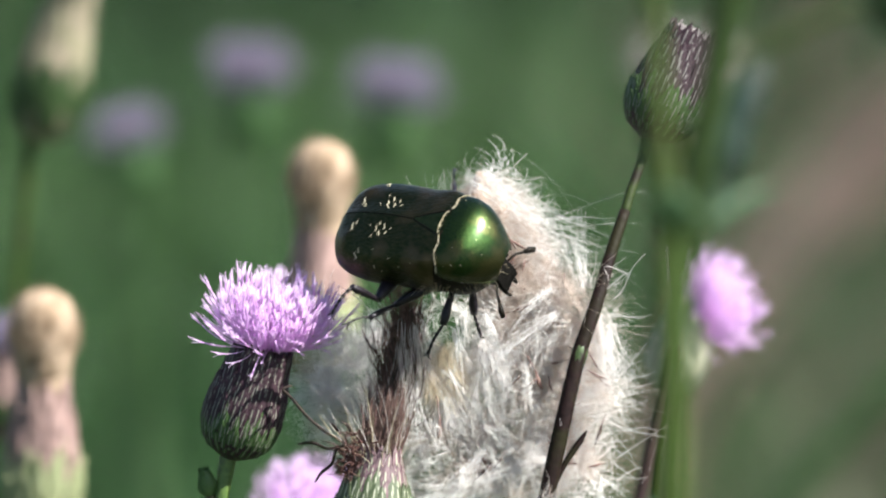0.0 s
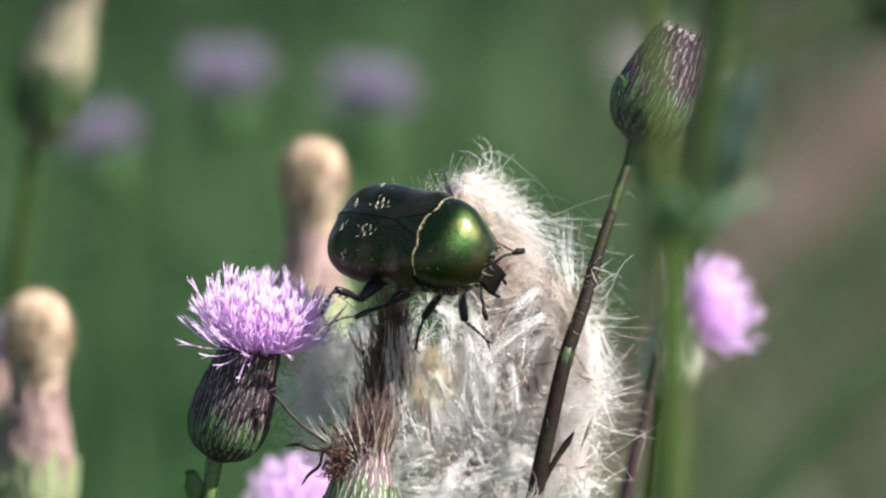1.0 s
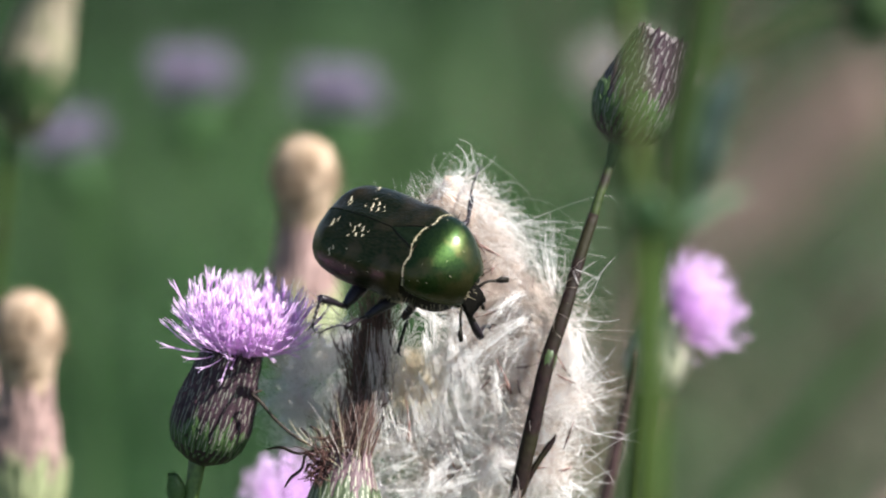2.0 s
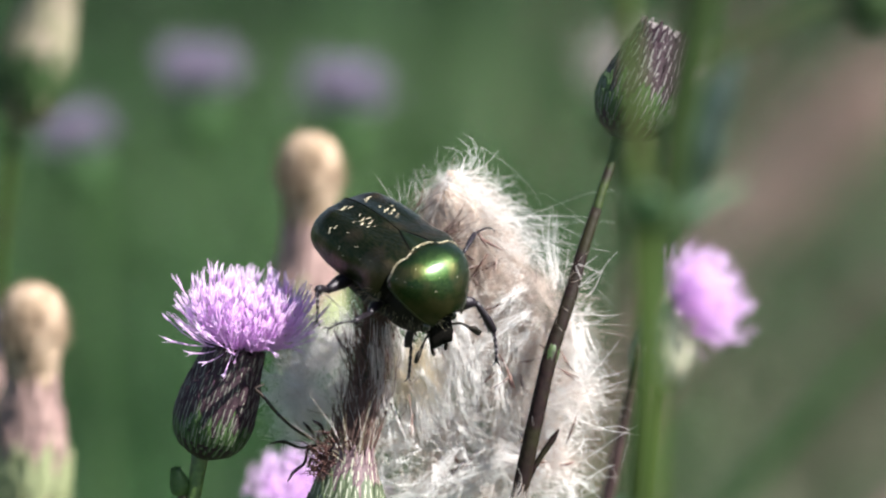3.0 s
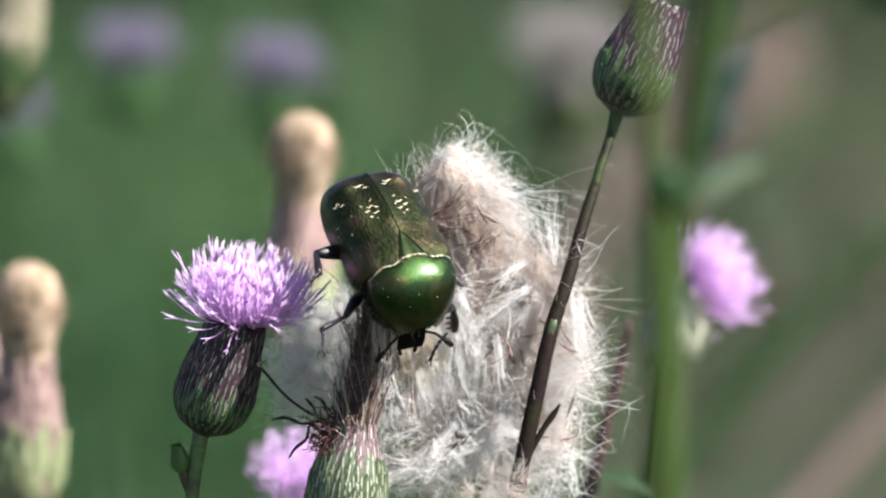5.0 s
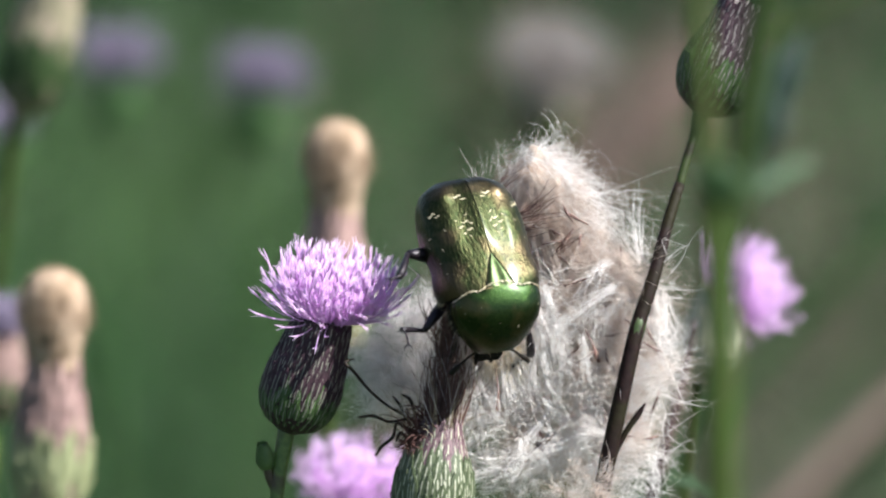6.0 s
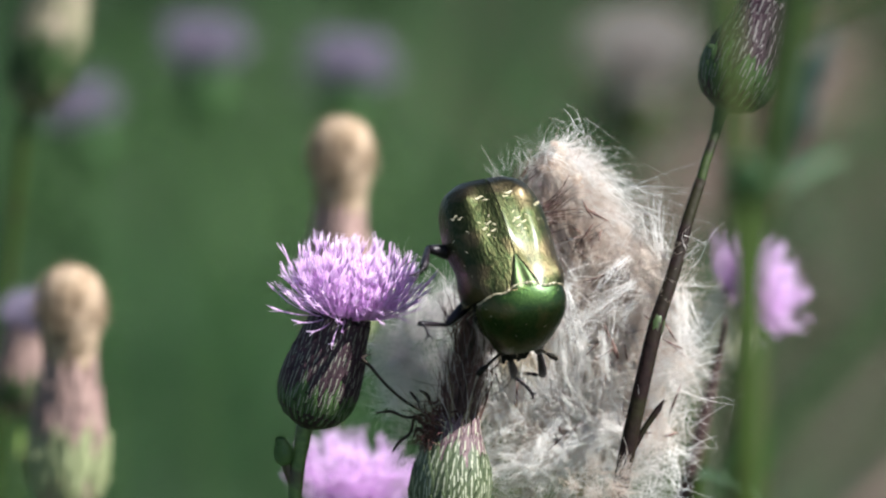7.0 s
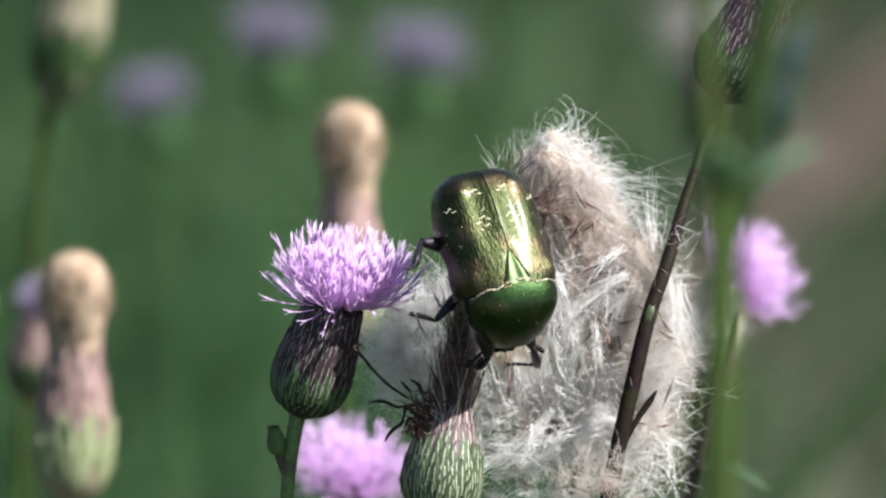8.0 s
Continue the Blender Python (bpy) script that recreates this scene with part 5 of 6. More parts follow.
def shield_mesh():
    verts, faces = [], []
    nu, nv = 28, 44
    for i in range(nu + 1):
        for k in range(nv + 1):
            p = shield_point(i / nu, -1 + 2 * k / nv)
            e = min(i, nu - i) / nu
            if e < 0.02:
                p = p - np.array((0, 0, 0.14)) * MM
            verts.append(p)
    for i in range(nu):
        for k in range(nv):
            faces.append((i * (nv + 1) + k, (i + 1) * (nv + 1) + k, (i + 1) * (nv + 1) + k + 1, i * (nv + 1) + k + 1))
    return Shape().add(verts, faces).mesh("neck_shield", [SHIELD])


def rounded(bm_radius, bend=0.0, segs=3):
    bm = bmesh.new()
    bmesh.ops.create_icosphere(bm, subdivisions=segs, radius=1)
    for v in bm.verts:
        v.co = Vector((v.co.x * bm_radius[0], v.co.y * bm_radius[1], v.co.z * bm_radius[2] + bend * v.co.x**2)) * MM
    me = bpy.data.meshes.new("rounded")
    bm.to_mesh(me)
    bm.free()
    me.polygons.foreach_set("use_smooth", [True] * len(me.polygons))
    return me


def limb_turn(way):
    """The turn that lays local x along way."""
    return Vector(way).to_track_quat("X", "Z").to_matrix().to_4x4()


def make_leg(beetle, name, hip, row, thick):
    """Thigh, spined shin and five-jointed foot with claws, each along its own x axis; the thigh is the leg's own mesh."""
    h, k, a, t = [Vector(p) * MM for p in (hip, row[0:3], row[3:6], row[6:9])]
    one, two, three = (k - h).length, (a - k).length, (t - a).length
    line = smooth_line([(0, 0, 0), (one * 0.5, 0, 0.25 * MM), (one, 0, 0)], 9)
    leg = part(name, Shape().add(*tube(line, np.array([0.6, 1.0, 1.1, 0.85, 0.5]) * thick * MM, 10)).mesh(name, [LIMB]), beetle)
    s = Shape().add(*tube(smooth_line([(0, 0, 0), (two * 0.5, 0, 0.12 * MM), (two, 0, 0)], 8), np.array([0.34, 0.40, 0.5, 0.58, 0.46]) * thick * MM, 8))
    for f in (0.45, 0.68, 0.92):
        s.add(*tube([(two * f, 0, -0.3 * thick * MM), (two * f + 0.22 * MM, 0.1 * MM, -0.95 * thick * MM)], np.array([0.2, 0.04]) * thick * MM, 5))
    shin = part("shin", s.mesh("shin", [LIMB]), leg)
    s = Shape()
    for i in range(5):
        x0, x1 = three * i / 5, three * (i + 1) / 5
        b0, b1 = (0.5 * math.sin(x / three * 2.6) * MM for x in (x0, x1))
        s.add(*tube([(x0, 0, b0), ((x0 + x1) / 2, 0, (b0 + b1) / 2), (x1, 0, b1)], np.array([0.14, 0.18, 0.27]) * thick * MM, 6))
    for sign in (1, -1):
        s.add(*tube([(three, 0, b1), (three + 0.35 * MM, sign * 0.25 * MM, b1), (three + 0.5 * MM, sign * 0.42 * MM, b1 - 0.4 * MM)], [0.10 * MM, 0.08 * MM, 0.03 * MM], 5))
    foot = part("foot", s.mesh("foot", [LIMB]), leg)
    pose_leg((leg, shin, foot, h), row)
    return leg, shin, foot, h


def leg_poses(leg, row):
    """The poses of thigh, shin and foot for knee, ankle and toe in the beetle's space, in millimetres."""
    h = leg[3]
    k, a, t = [Vector(row[i:i + 3]) * MM for i in (0, 3, 6)]
    thigh = Matrix.Translation(h) @ limb_turn(k - h)
    one, two = leg[0].data.vertices, leg[1].data.vertices
    knee = h + (k - h).normalized() * max(v.co.x for v in one)
    ankle = knee + (a - k).normalized() * (max(v.co.x for v in two) - 0.05 * MM)
    back = thigh.inverted()
    return thigh, back @ Matrix.Translation(knee) @ limb_turn(a - k), back @ Matrix.Translation(ankle) @ limb_turn(t - a)


def pose_leg(leg, row):
    for ob, m in zip(leg[:3], leg_poses(leg, row)):
        ob.matrix_basis = m


def make_beetle():
    beetle = thing("rose_chafer_beetle", pose(*BEETLE_ROWS[2][1:]), "metallic green rose chafer with cream flecks, clinging to seed down", "beetle")
    abdomen = rounded((7.2, 4.4, 4.2), -0.6)
    abdomen.materials.append(CHITIN)
    part("abdomen", abdomen, beetle, "dark bronze underside", pose(-1.0 * MM, 0, -1.7 * MM))
    chest = rounded((3.6, 3.8, 3.3))
    chest.materials.append(CHITIN)
    part("chest", chest, beetle, "dark bronze chest", pose(4.0 * MM, 0, -1.8 * MM))
    for side in (-1, 1):
        case = part("wing_case", wing_case(side), beetle, "metallic green wing case")
        part("cream_marking", fleck_mesh(side, 17 + side), case, "cream scale flecks")
    shield = part("neck_shield", shield_mesh(), beetle, "glossy golden-green neck shield")
    specks = Shape()
    r3 = random.Random(12)
    for u, v in [(0.18, -0.72), (0.34, -0.66), (0.5, -0.62), (0.20, 0.70), (0.36, 0.64), (0.3, -0.34), (0.7, 0.22), (0.14, 0.48), (0.62, -0.1), (0.75, -0.3)]:
        p = shield_point(u, v)
        e, f = shield_point(u + 0.01, v) - p, shield_point(u, v + 0.01) - p
        e, f = e / np.linalg.norm(e), f / np.linalg.norm(f)
        n = np.cross(e, f)
        n = n if n[2] > 0 else -n
        size = r3.uniform(0.03, 0.065) * MM
        ring = [p + n * 0.03 * MM + size * r3.uniform(0.7, 1.3) * (math.cos(k * 1.047) * e + math.sin(k * 1.047) * f) for k in range(6)]
        specks.add(ring, [tuple(range(6))])
    part("cream_marking", specks.mesh("cream_marking", [FLECK], False), shield, "tiny cream specks")
    # the cream rim: ragged patches along the shield's rear edge
    rim = Shape()
    r4 = random.Random(3)
    for k in range(150):
        if r4.random() < 0.22:
            continue
        v, half = -0.96 + 1.92 * k / 149, 0.0085
        far = r4.uniform(0.008, 0.038)
        quad = [shield_point(0.0, v - half), shield_point(0.0, v + half), shield_point(far, v + half), shield_point(far * r4.uniform(0.5, 1.2), v - half)]
        n = np.cross(quad[1] - quad[0], quad[3] - quad[0])
        n = n / (np.linalg.norm(n) + 1e-15) * (1 if n[2] > 0 else -1)
        base = [q + n * 0.02 * MM - np.array((0.05, 0, 0)) * MM for q in quad]
        rim.add(base + [q + n * 0.06 * MM for q in base], [(4, 5, 6, 7), (0, 1, 5, 4), (1, 2, 6, 5), (2, 3, 7, 6), (3, 0, 4, 7)])
    part("shield_rim", rim.mesh("shield_rim", [RIM], False), beetle, "ragged pale cream rim")
    for side in (-1, 1):
        n = 70
        g = np.random.default_rng(15)
        foot = np.stack([g.uniform(1.6, 3.2, n), side * g.uniform(4.2, 4.7, n), g.uniform(-1.6, 0.4, n)], 1) * MM
        way = np.stack([g.normal(size=n) * 0.4 - 0.3, side * np.ones(n), g.normal(size=n) * 0.5 - 0.4], 1)
        part("shoulder_hair", hair_mesh("shoulder_hair", foot, way, g.uniform(0.4, 1.0, n) * MM, g.normal(size=(n, 3)) * 0.2, np.full(n, 0.035 * MM), BELLY_HAIR, 4, 0.0, 15), beetle, "pale hair tuft below the shoulder")
    edge = [shield_point(u, 1) for u in np.linspace(0, 1, 12)]
    for sign in (1, -1):
        part("side_rim", Shape().add(*tube([p * np.array((1, sign, 1)) for p in edge], [0.11 * MM], 6)).mesh("side_rim", [SHIELD]), beetle)
    s = Shape()
    verts, faces = [], []
    for i in range(11):
        x = 2.95 - 3.4 * i / 10
        u = (3.1 - x) / 12.0
        w = hermite([0, 0.06, 0.15, 0.3, 0.45], [4.85, 5.1, 5.25, 5.2, 5.25], u)
        for k in range(-4, 5):
            y = k / 4 * max(0.04, 1.42 * (1 - i / 10) ** 0.85)
            v = math.asin(min(1.0, (abs(y) / w) ** (1 / 0.88))) / 1.62
            z = shell_point(max(0.0, u), v, 1)[2] / MM + (0.10 if abs(k) < 4 else 0.0)
            verts.append(np.array((x, y, z)) * MM)
    for i in range(10):
        for k in range(8):
            faces.append((i * 9 + k, i * 9 + k + 1, i * 9 + k + 10, i * 9 + k + 9))
    part("scutellum", s.add(verts, faces).mesh("scutellum", [SCUTE]), beetle, "smooth bright green triangular plate")
    grooves = Shape()
    for side in (-1, 1):
        line = [Vector(verts[i * 9 + (8 if side > 0 else 0)]) + Vector((0, side * 0.05, 0.03)) * MM for i in range(11)]
        grooves.add(*tube(line, [0.07 * MM, 0.06 * MM, 0.05 * MM], 5))
    grooves.add(*tube([shell_point(u, 0.0, 1) * np.array((1, 0, 1)) + np.array((0, 0, 0.02)) * MM for u in np.linspace(0.30, 0.97, 24)], [0.05 * MM, 0.04 * MM, 0.06 * MM], 5))
    part("groove", grooves.mesh("groove", [HEAD]), beetle, "dark seam and grooves")
    # head
    s = Shape()
    rows = [(6.8, 1.95, -0.2, -2.6), (7.6, 1.9, -0.6, -2.9), (8.0, 1.78, -0.95, -3.0), (8.3, 1.40, -1.2, -3.1), (8.8, 1.34, -1.7, -3.3), (9.3, 1.42, -2.25, -3.5), (9.6, 1.40, -2.75, -3.6), (9.65, 1.25, -2.95, -3.45)]
    verts, faces = [], []
    for i, (x, w, zt, zb) in enumerate(rows):
        for k in range(20):
            a = 2 * math.pi * k / 20
            c, q = math.cos(a), math.sin(a)
            y = w * math.copysign(abs(c) ** 0.5, c)
            # a raised middle ridge and a notched front edge
            ridge = 0.14 * math.exp(-(y / 0.35) ** 2) * (q > 0) - 0.10 * math.exp(-((abs(y) - 0.8) / 0.3) ** 2) * (q > 0)
            notch = 0.22 * math.exp(-(y / 0.4) ** 2) if i > 4 else 0.0
            verts.append(np.array((x - notch, y, (zt + zb) / 2 + (zt - zb) / 2 * math.copysign(abs(q) ** 0.5, q) + ridge)) * MM)
    for i in range(len(rows) - 1):
        for k in range(20):
            j = (k + 1) % 20
            faces.append((i * 20 + k, i * 20 + j, (i + 1) * 20 + j, (i + 1) * 20 + k))
    faces += [tuple(range(20))[::-1], tuple(20 * (len(rows) - 1) + k for k in range(20))]
    verts = [v * (1 + 0.05 * noise.noise(Vector(v) * 1500)) + np.array((0, 0, 0.12 * noise.noise(Vector(v) * 2600))) * MM for v in verts]
    head = part("head", s.add(verts, faces).mesh("head", [HEAD]), beetle, "dark bronze head", pose(6.6 * MM, 0, -1.5 * MM) @ pose(0, 0, 0, 0, 17, 0) @ pose(-7.0 * MM, 0, 1.2 * MM))
    for sign in (1, -1):
        eye = rounded((0.55, 0.45, 0.6), 0, 2)
        eye.materials.append(EYE)
        part("eye", eye, head, "black eye", pose(7.9 * MM, sign * 1.65 * MM, -1.6 * MM))
        s = Shape().add(*tube(smooth_line([np.array(p) * MM for p in [(8.5, sign * 1.3, -2.2), (9.0, sign * 2.4, -2.0), (9.5, sign * 3.0, -2.3)]], 7), [0.16 * MM, 0.13 * MM, 0.16 * MM], 6))
        for k in (-1, 0, 1):
            s.add(*tube([np.array(p) * MM for p in [(9.5, sign * 3.0, -2.3), (9.9, sign * 3.6, -2.5 + 0.12 * k), (10.4, sign * 4.1, -2.8 + 0.18 * k)]], [0.12 * MM, 0.3 * MM, 0.2 * MM], 6))
        part("feeler", s.mesh("feeler", [CHITIN]), head, "clubbed feeler")
        palp = tube([np.array(p) * MM for p in [(9.0, sign * 0.8, -3.3), (9.5, sign * 0.95, -3.9), (9.9, sign * 0.8, -4.3), (10.1, sign * 0.7, -4.4)]], [0.12 * MM, 0.17 * MM, 0.2 * MM, 0.1 * MM], 6)
        part("palp", Shape().add(*palp).mesh("palp", [CHITIN]), head, "short dark mouth feeler")
    legs = {}
    for key, name, hip, thick in [("fr", "front_leg", (5.5, -2.0, -3.0), 0.84), ("fl", "front_leg", (5.5, 2.0, -3.0), 0.84), ("mr", "middle_leg", (2.0, -3.0, -3.0), 0.55),
                                  ("ml", "middle_leg", (2.0, 3.0, -3.0), 0.52), ("hr", "hind_leg", (-2.0, -2.6, -3.0), 0.74), ("hl", "hind_leg", (-2.0, 2.6, -3.0), 0.74)]:
        legs[key] = make_leg(beetle, name, hip, LEG_ROWS[key][0][1:], thick)
    rng = np.random.default_rng(4)
    n = 500
    v = rng.normal(size=(n, 3))
    v[:, 2] = -np.abs(v[:, 2])
    v /= np.linalg.norm(v, axis=1)[:, None]
    hair = hair_mesh("belly_hair", v * np.array((6.0, 4.0, 2.5)) * MM + np.array((1.5, 0, -1.3)) * MM, v + rng.normal(size=(n, 3)) * 0.3, rng.uniform(0.6, 1.4, n) * MM, rng.normal(size=(n, 3)) * 0.1, np.full(n, 0.03 * MM), BELLY_HAIR, 4, 0.0, 6)
    part("belly_hair", hair, beetle, "pale short belly hair")
    return beetle, legs


BEETLE_ROWS = [
    (0, -0.00305, -0.00616, 0.74826, 44.5, 9.0, -22.8),
    (0.5, -0.00316, -0.00604, 0.74857, 44.4, 10.8, -27.5),
    (1, -0.00298, -0.00582, 0.74827, 46.8, 8.5, -31.9),
    (1.5, -0.00286, -0.00576, 0.74789, 44.9, 10.7, -30.6),
    (1.7, -0.00226, -0.00576, 0.74789, 46.1, 13.6, -28.9),
    (2.8, -0.00305, -0.00639, 0.74646, 15.5, 29.4, -45.1),
    (3, -0.0031, -0.00696, 0.74638, 13.9, 31.2, -43.5),
    (3.5, -0.00326, -0.00739, 0.7457, 15.3, 40.4, -37.9),
    (4.0, -0.00346, -0.00772, 0.74561, 14.2, 42.5, -47.6),
    (4.2, -0.00396, -0.00782, 0.74551, 15.2, 43.0, -49.9),
    (5.3, -0.00362, -0.00799, 0.74453, 6.7, 51.7, -63.9),
    (5.5, -0.00423, -0.00816, 0.74431, 7.1, 52.3, -65.9),
    (6, -0.00369, -0.00864, 0.74334, 10.6, 64.1, -62.3),
    (6.5, -0.00332, -0.0088, 0.74335, 14.1, 64.1, -56.2),
    (7, -0.00297, -0.00914, 0.74303, 15.5, 64.7, -56.8),
    (7.5, -0.00291, -0.00926, 0.74258, 15.3, 65.8, -56.8),
    (8, -0.0029, -0.00921, 0.74271, 15.5, 68.6, -52.0),
]
# seconds, then knee, ankle and toe of each leg in the beetle's space, in millimetres
LEG_ROWS = {
    "hr": [
        (0, -2.1, -7.4, -0.9, -3.8, -8.4, 2.1, -4.8, -11.1, 1.0),
        (1, -2.4, -7.4, -0.9, -3.3, -8.5, 2.3, -3.1, -11.5, 2.5),
        (1.5, -2.3, -7.5, -1.4, -3.9, -8.3, 1.8, -3.8, -11.3, 1.9),
        (2.8, -0.8, -7.5, -1.7, 0.0, -10.0, 0.7, 1.8, -11.3, -1.4),
        (3.5, -1.8, -7.7, -2.0, -0.3, -10.5, -0.3, 2.1, -12.3, 0.0),
        (4.2, -1.8, -7.5, -1.1, 1.0, -9.2, 0.3, 2.6, -11.3, 1.8),
        (5.5, -1.7, -7.3, -0.7, 1.2, -8.4, 1.1, 2.6, -10.2, 3.0),
        (6, -2.3, -7.1, -0.3, 0.1, -9.0, 1.5, 0.8, -10.9, 3.7),
        (7, -3.2, -7.1, -0.7, -1.0, -8.8, 1.6, -0.0, -10.6, 3.8),
        (8, -3.1, -7.1, -0.7, -0.9, -9.0, 1.5, -0.2, -10.9, 3.7),
    ],
    "mr": [
        (0, -1.2, -6.3, -3.3, -2.1, -9.3, -1.3, -3.1, -11.8, 0.5),
        (1.5, -0.9, -6.6, -3.0, -1.4, -9.4, -0.6, -2.3, -11.9, 1.2),
        (2.8, 3.8, -6.6, -0.9, 5.0, -9.9, 0.7, 4.6, -13.1, 0.9),
        (4.2, 4.7, -6.4, -1.6, 5.9, -9.9, -0.6, 6.6, -12.8, 0.5),
        (5.5, 5.0, -6.4, -2.2, 6.2, -9.5, -0.5, 9.2, -9.8, 0.8),
        (6, 5.0, -6.4, -2.4, 4.9, -9.5, -0.1, 7.0, -10.1, 2.2),
        (7, 4.3, -6.8, -1.8, 3.9, -10.1, 0.1, 5.8, -10.5, 2.7),
        (8, 4.5, -6.8, -2.3, 3.5, -9.9, -0.3, 5.3, -10.5, 2.3),
    ],
    "fr": [
        (0, 2.9, -1.9, -5.2, 2.9, -5.1, -6.8, 2.3, -7.9, -8.1),
        (0.5, 2.8, -1.8, -5.0, 2.9, -4.8, -7.0, 2.9, -7.7, -8.4),
        (1, 2.9, -2.0, -5.2, 1.2, -4.4, -7.3, 1.4, -7.3, -8.6),
        (1.5, 2.7, -1.6, -4.9, 2.3, -4.9, -6.2, 2.4, -7.8, -7.6),
        (2.8, 3.7, 0.2, -4.8, 3.6, 0.2, -8.4, 4.8, -0.8, -11.2),
        (3.5, 5.2, 0.4, -5.3, 6.0, -0.1, -8.8, 8.1, -1.5, -10.8),
        (4.2, 5.1, 0.5, -5.3, 4.5, 0.1, -8.8, 5.4, -0.8, -11.7),
        (5.5, 5.9, -0.0, -5.7, 6.3, 0.5, -9.3, 8.1, 2.4, -11.2),
        (6.5, 7.6, 0.0, -4.8, 8.8, 1.2, -7.9, 9.2, 3.8, -9.7),
        (8, 8.9, -1.9, -3.2, 9.4, -1.8, -6.8, 8.7, -3.0, -9.7),
    ],
    "fl": [
        (0, 4.3, -0.2, -5.3, 4.7, -2.2, -8.3, 5.0, -2.6, -11.4),
        (0.5, 5.6, 0.2, -5.9, 4.9, 0.2, -9.4, 4.9, 0.3, -12.6),
        (1, 4.9, -1.2, -4.1, 6.1, -4.0, -6.0, 8.6, -4.7, -7.8),
        (1.5, 4.5, -0.6, -5.0, 5.2, -2.5, -7.9, 6.4, -0.9, -10.4),
        (2.8, 6.9, 4.9, -1.8, 9.1, 6.1, -4.3, 10.6, 4.5, -6.6),
        (3.5, 7.2, 4.9, -3.6, 8.5, 7.1, -6.1, 9.4, 9.6, -7.9),
        (4.2, 6.9, 5.1, -3.4, 6.6, 5.2, -7.0, 6.3, 5.5, -10.2),
        (5.5, 5.2, 5.3, -3.7, 7.0, 6.1, -6.8, 9.7, 5.0, -8.2),
        (6.5, 7.6, 3.6, -5.2, 9.4, 4.2, -8.2, 8.8, 2.9, -11.1),
        (8, 8.8, 2.7, -2.9, 10.4, 4.0, -5.9, 9.7, 1.9, -8.2),
    ],
    "ml": [
        (0, -0.2, 7.0, -3.1, -1.9, 9.7, -5.2, -3.2, 12.3, -7.4),
        (1, -0.2, 7.0, -3.2, -2.7, 9.0, -5.3, -4.6, 11.2, -7.4),
        (1.5, 1.7, 7.3, -4.7, -0.3, 10.3, -6.0, -2.0, 13.4, -6.0),
        (2.8, 2.5, 6.8, -0.4, 0.5, 10.0, -1.1, -0.3, 13.0, -2.9),
        (3.5, 2.8, 6.6, -0.3, 1.2, 10.1, -0.0, 0.4, 13.2, -1.5),
        (4.2, 3.6, 7.0, -1.4, 2.5, 10.4, -2.9, 3.0, 13.5, -1.3),
        (5.5, 2.3, 7.0, -5.2, 2.6, 8.1, -8.9, 3.0, 8.8, -12.4),
        (8, 3.9, 6.7, -4.9, 5.8, 7.2, -8.2, 7.1, 7.6, -11.5),
    ],
    "hl": [(0, -1.5, 5.2, -5.0, 1.5, 5.8, -6.8, 3.6, 5.6, -8.8)],
}
TANMID_SWAY = [(0, -1.1, -0.5), (0.5, -1.9, -0.4), (1, -0.0, 0.0), (1.5, 0.5, 0.0), (1.7, 1.8, 0.3), (2.8, 1.5, 0.7), (3, 1.8, 0.4), (3.5, 3.5, 0.6), (4, 1.6, -0.3), (4.2, 1.9, -0.1), (5.3, 3.8, -0.1), (5.5, 2.7, -1.0), (6, 1.4, -0.7), (6.5, 2.4, -1.1), (7, -3.0, -1.1), (7.5, -0.2, -1.2), (8, -4.3, -0.8)]
TANLEFT_SWAY = [(0, -1.2, -0.1), (0.5, -2.2, -0.4), (1, 0.0, 0.0), (1.5, 0.3, 0.1), (1.7, 1.4, 0.2), (2.8, 1.3, 0.5), (3, 1.5, 0.6), (3.5, 3.8, 1.1), (4, 1.1, 0.4), (4.2, 1.9, 0.4), (5.3, 3.2, 0.2), (5.5, 2.8, -0.1), (6, -0.4, -0.3), (6.5, 3.2, -0.0), (7, -2.9, -0.8), (7.5, -0.1, -0.4), (8, -4.1, -0.6)]
TANBACK_SWAY = [(0, -2.0, -0.5), (0.5, -1.2, -0.5), (1, 0.6, -0.3), (1.5, 1.4, 0.3), (3, 1.0, 1.4), (3.5, 2.7, 0.9), (4, 0.6, 0.0), (5.5, 1.5, -0.5), (6, 0.9, 0.4), (6.5, 1.7, 0.6), (7, -4.8, -0.1), (7.5, -3.3, 0.1), (8, -6.1, -0.9)]
LILACR_SWAY = [(0, -1.3, 0.3), (0.5, -1.9, -0.0), (1, 0.0, 0.0), (1.5, 0.2, 0.4), (1.7, 0.9, 0.4), (2.8, 0.3, 1.0), (3, 1.0, 0.6), (3.5, 2.9, 1.1), (4, 0.6, 0.2), (4.2, 1.6, 0.1), (5.3, 4.9, 0.0), (5.5, 1.8, -0.5), (6, 1.9, -0.6), (6.5, 1.8, -1.0), (7, -1.3, -1.2), (7.5, -0.1, -0.6), (8, -3.7, -0.7)]
STALK_SWAY = [(0, -0.1, 0.1), (0.5, -1.4, 0.1), (1, 0.0, 0.0), (1.5, -1.2, 0.0), (1.7, -1.2, -0.0), (2.8, -1.2, -0.1), (3, -1.2, -0.0), (3.5, -0.9, 0.1), (4, -4.2, 0.2), (4.2, -4.1, 0.3), (5.3, -3.6, -0.4), (5.5, -9.0, -0.5), (6, -11.3, -0.7), (6.5, -6.2, -0.4), (7, -7.1, -0.3), (7.5, -5.1, 0.1), (8, -4.3, 0.0)]

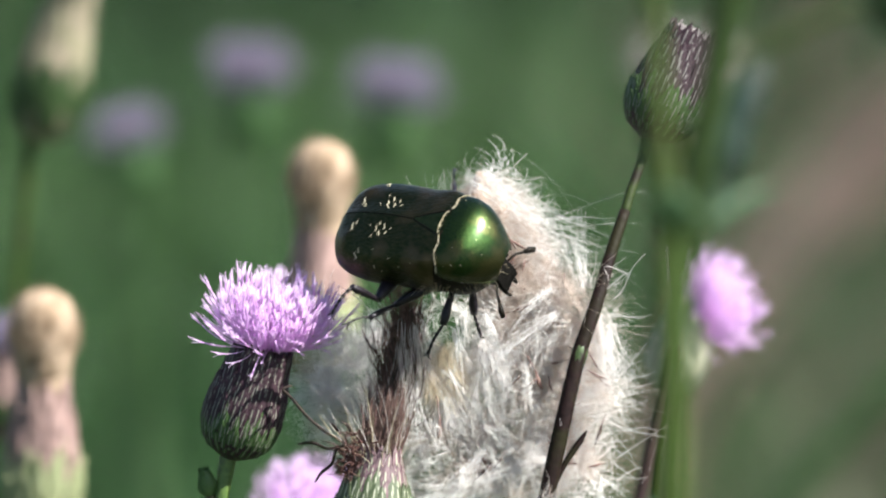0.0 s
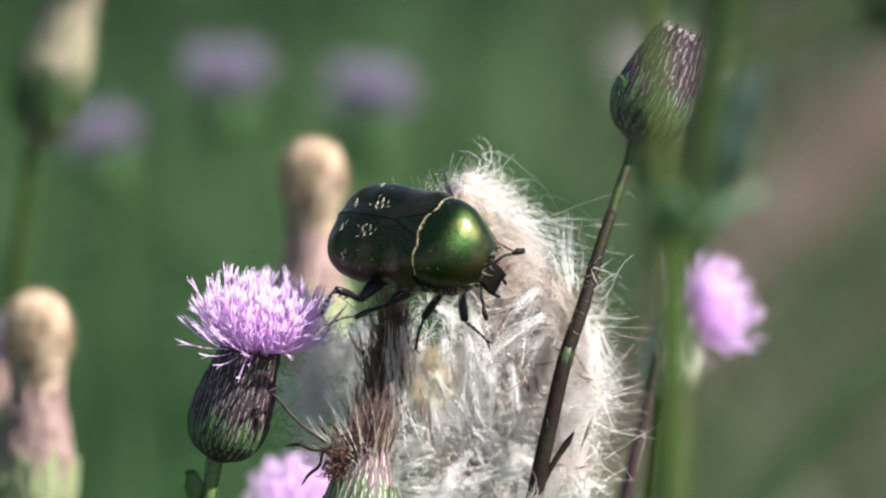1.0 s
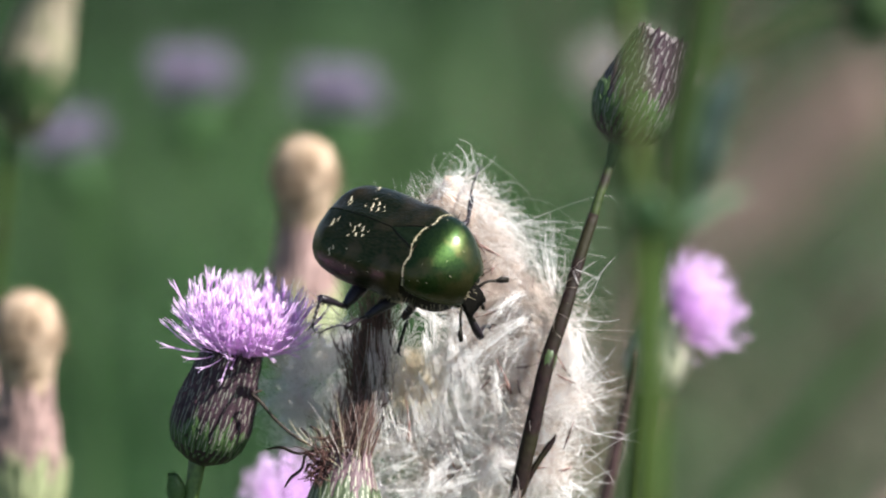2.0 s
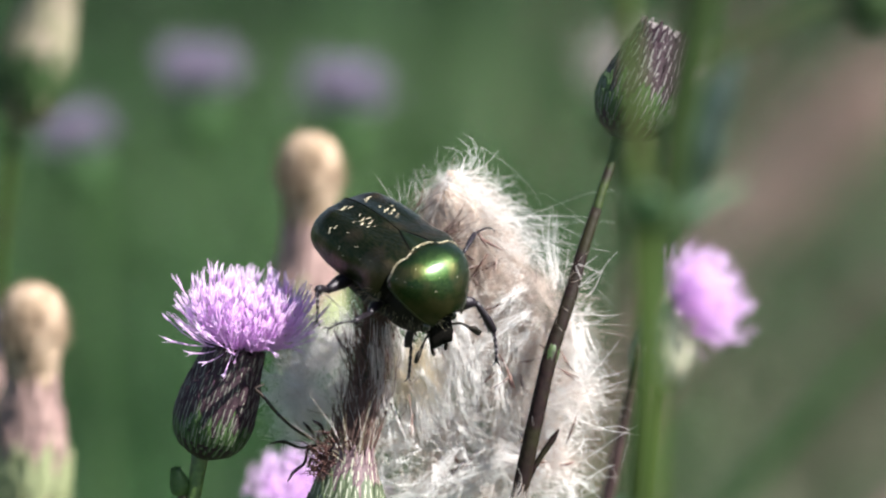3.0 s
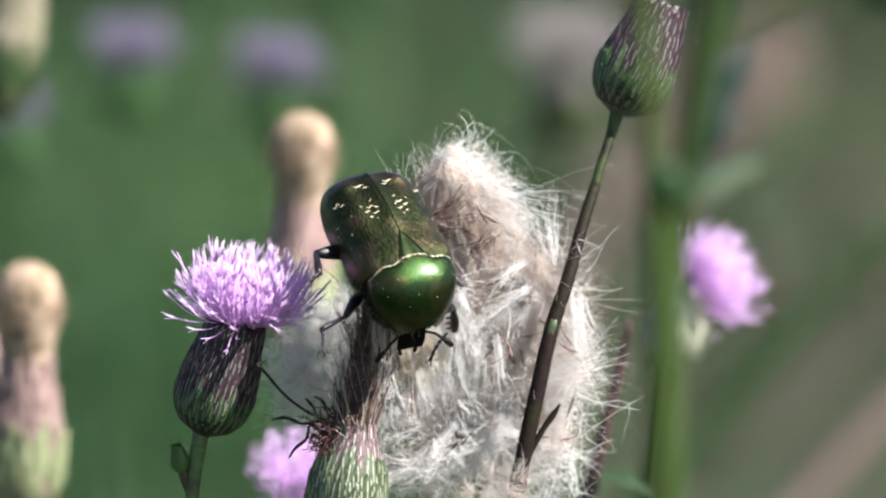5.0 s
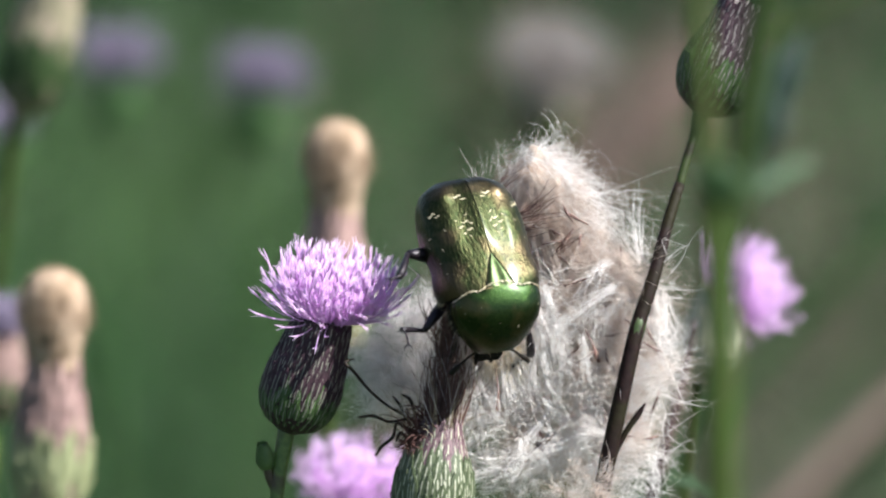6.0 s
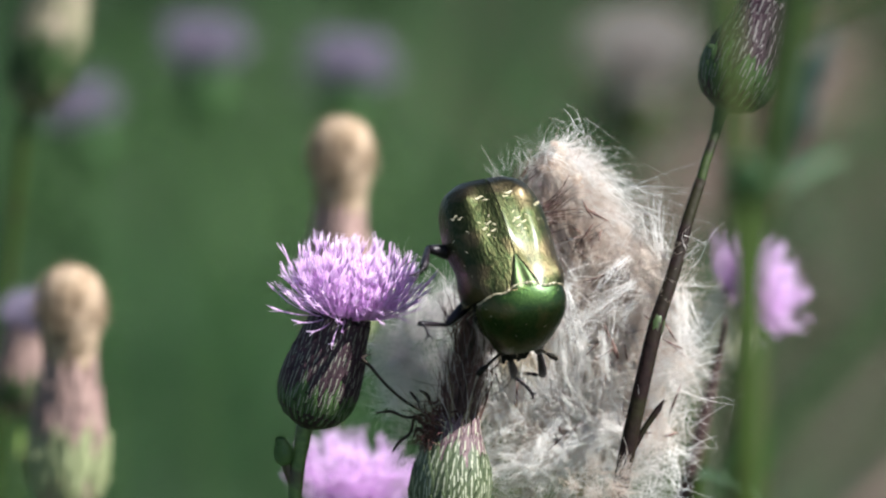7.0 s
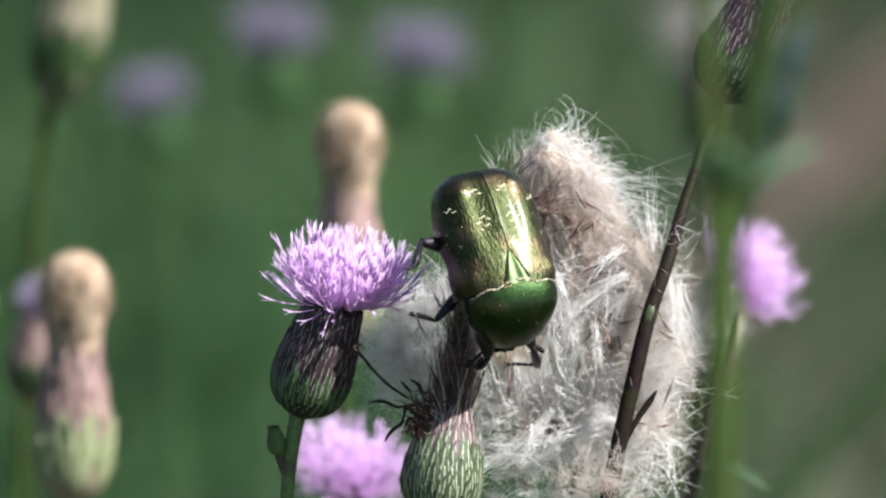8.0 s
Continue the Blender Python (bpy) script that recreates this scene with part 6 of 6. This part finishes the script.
make_ground()
make_meadow()
for place in [(0.172, 2.46, 0.085, 0.235, 0.0042, 1), (0.180, 2.50, 0.090, 0.230, 0.0036, 2), (0.188, 2.44, 0.080, 0.236, 0.0044, 3), (0.205, 2.52, 0.075, 0.228, 0.0034, 4), (0.212, 2.47, 0.070, 0.226, 0.0040, 5)]:
    make_dry_stem(*place)
for x, y, height, thick, dry in [(-0.018, 0.40, 0.60, 0.0022, 1), (-0.006, 0.46, 0.585, 0.0030, 0), (0.004, 0.38, 0.605, 0.0020, 1), (0.014, 0.52, 0.565, 0.0032, 1), (0.020, 0.43, 0.60, 0.0026, 0), (0.030, 0.48, 0.56, 0.0030, 1),
                                (0.038, 0.41, 0.585, 0.0034, 0), (0.046, 0.55, 0.54, 0.0030, 1), (0.050, 0.44, 0.565, 0.0024, 0), (-0.030, 0.50, 0.61, 0.0026, 0), (0.060, 0.50, 0.55, 0.0032, 0), (-0.012, 0.58, 0.56, 0.0034, 1)]:
    make_leaning_blade(x, y, height, thick, DRY_STEM if dry else BLADE, "dry pinkish grass blade arching over" if dry else "green grass blade arching over")
make_flower()
make_bud()
make_withered()
make_down()
tan_mid = make_tan_head("spent_thistle", -15.3, 100, 738.0, 1.08, "spent thistle head with round tan tuft on pinkish neck")
tan_left = make_tan_head("spent_thistle", -46.5, 77, 724.6, 1.10, "spent thistle head with round tan tuft, green cup")
tan_far = make_tan_head("spent_thistle", -62.0, 99, 733.5, 1.0, "spent thistle head with pale tan tuft")
tan_back = make_tan_head("spent_thistle", -46.8, 161, 756.5, 1.12, "spent thistle head with tall yellowish tuft and dark base", 0.25, STRAW, (BRACT_GREEN, STRAW))
low_flower = make_lilac_head("thistle_flower", (-14.2, 53, 704.2), (0.1, -0.15, 1), "lilac thistle flower in bloom behind the shoots", 0.82, spread=100, length=5.6)
side_flower = make_lilac_head("thistle_flower", (28.0, 77, 721.6), (0.28, -0.05, 0.96), "lilac thistle flower blown sideways above a pale cup", 0.88, (CUP_PALE, CUP_PALE), stem=STEM_STALK, base=(29, 84), spread=66, lean=42)
left_flower = make_lilac_head("thistle_flower", (-54.2, 116, 707.5), (0.1, 0, 1), "half-open lilac thistle head with pale cup", 0.95, (BRACT_GREEN, BRACT_PINK), 80, 40, length=3.4, petal=LILAC_SHADED)
# three far flowers, their shade and haze put into the petal colour
make_lilac_head("thistle_flower", (-14.7, 496, 669.6), (0.1, 0, 1), "lilac thistle flower among meadow grass", 1.15, (BLADE, BLADE), stem=BLADE, petal=LILAC_SHADED)
make_lilac_head("thistle_flower", (-43.2, 497, 672.6), (0.0, 0, 1), "pinkish lilac thistle flower among meadow grass", 1.1, (BLADE, BLADE), stem=BLADE, petal=LILAC_SHADED)
make_lilac_head("thistle_flower", (-66.8, 494, 661.6), (-0.2, 0, 1), "lilac thistle flower among meadow grass, shade in its colour", 0.95, (BLADE, BLADE), stem=BLADE, petal=LILAC_SHADED)
make_lilac_head("spent_thistle", (44.2, 520, 668), (0.1, -0.1, 1), "overblown thistle head with whitish tuft", 1.5, (STEM_STALK, DULL_PINK), 110, 92, stem=STEM_MOSS, petal=PALE_TUFT)
make_dry_stalk()
stalk = make_stalk()
beetle, legs = make_beetle()


def sway(plant, rows, height, gain=1.0):
    """The plant rocks on its foot: rows of seconds, sideways and upward shift of its head in millimetres."""
    x, y, z = plant.matrix_basis.translation
    walk(plant, [(t, pose(x, y, z + dz * MM * gain, 0, math.degrees(math.atan2(dx * gain, height)), 0)) for t, dx, dz in rows])


def motions():
    sway(tan_mid, TANMID_SWAY, 736)
    sway(tan_left, TANLEFT_SWAY, 723)
    sway(tan_far, TANLEFT_SWAY, 723)
    sway(tan_back, TANBACK_SWAY, 735)
    sway(low_flower, TANMID_SWAY, 708)
    sway(left_flower, TANLEFT_SWAY, 710, 0.9)
    sway(side_flower, LILACR_SWAY, 723)
    sway(stalk, STALK_SWAY, 769)
    for key, rows in LEG_ROWS.items():
        if len(rows) > 1:
            at = [(t, leg_poses(legs[key], row)) for t, *row in rows]
            at = ([] if at[0][0] == 0 else [(0, at[0][1])]) + at
            for k in range(3):
                walk(legs[key][k], [(t, poses[k]) for t, poses in at])
    walk(beetle, [(t, pose(*row)) for t, *row in BEETLE_ROWS])


motions()
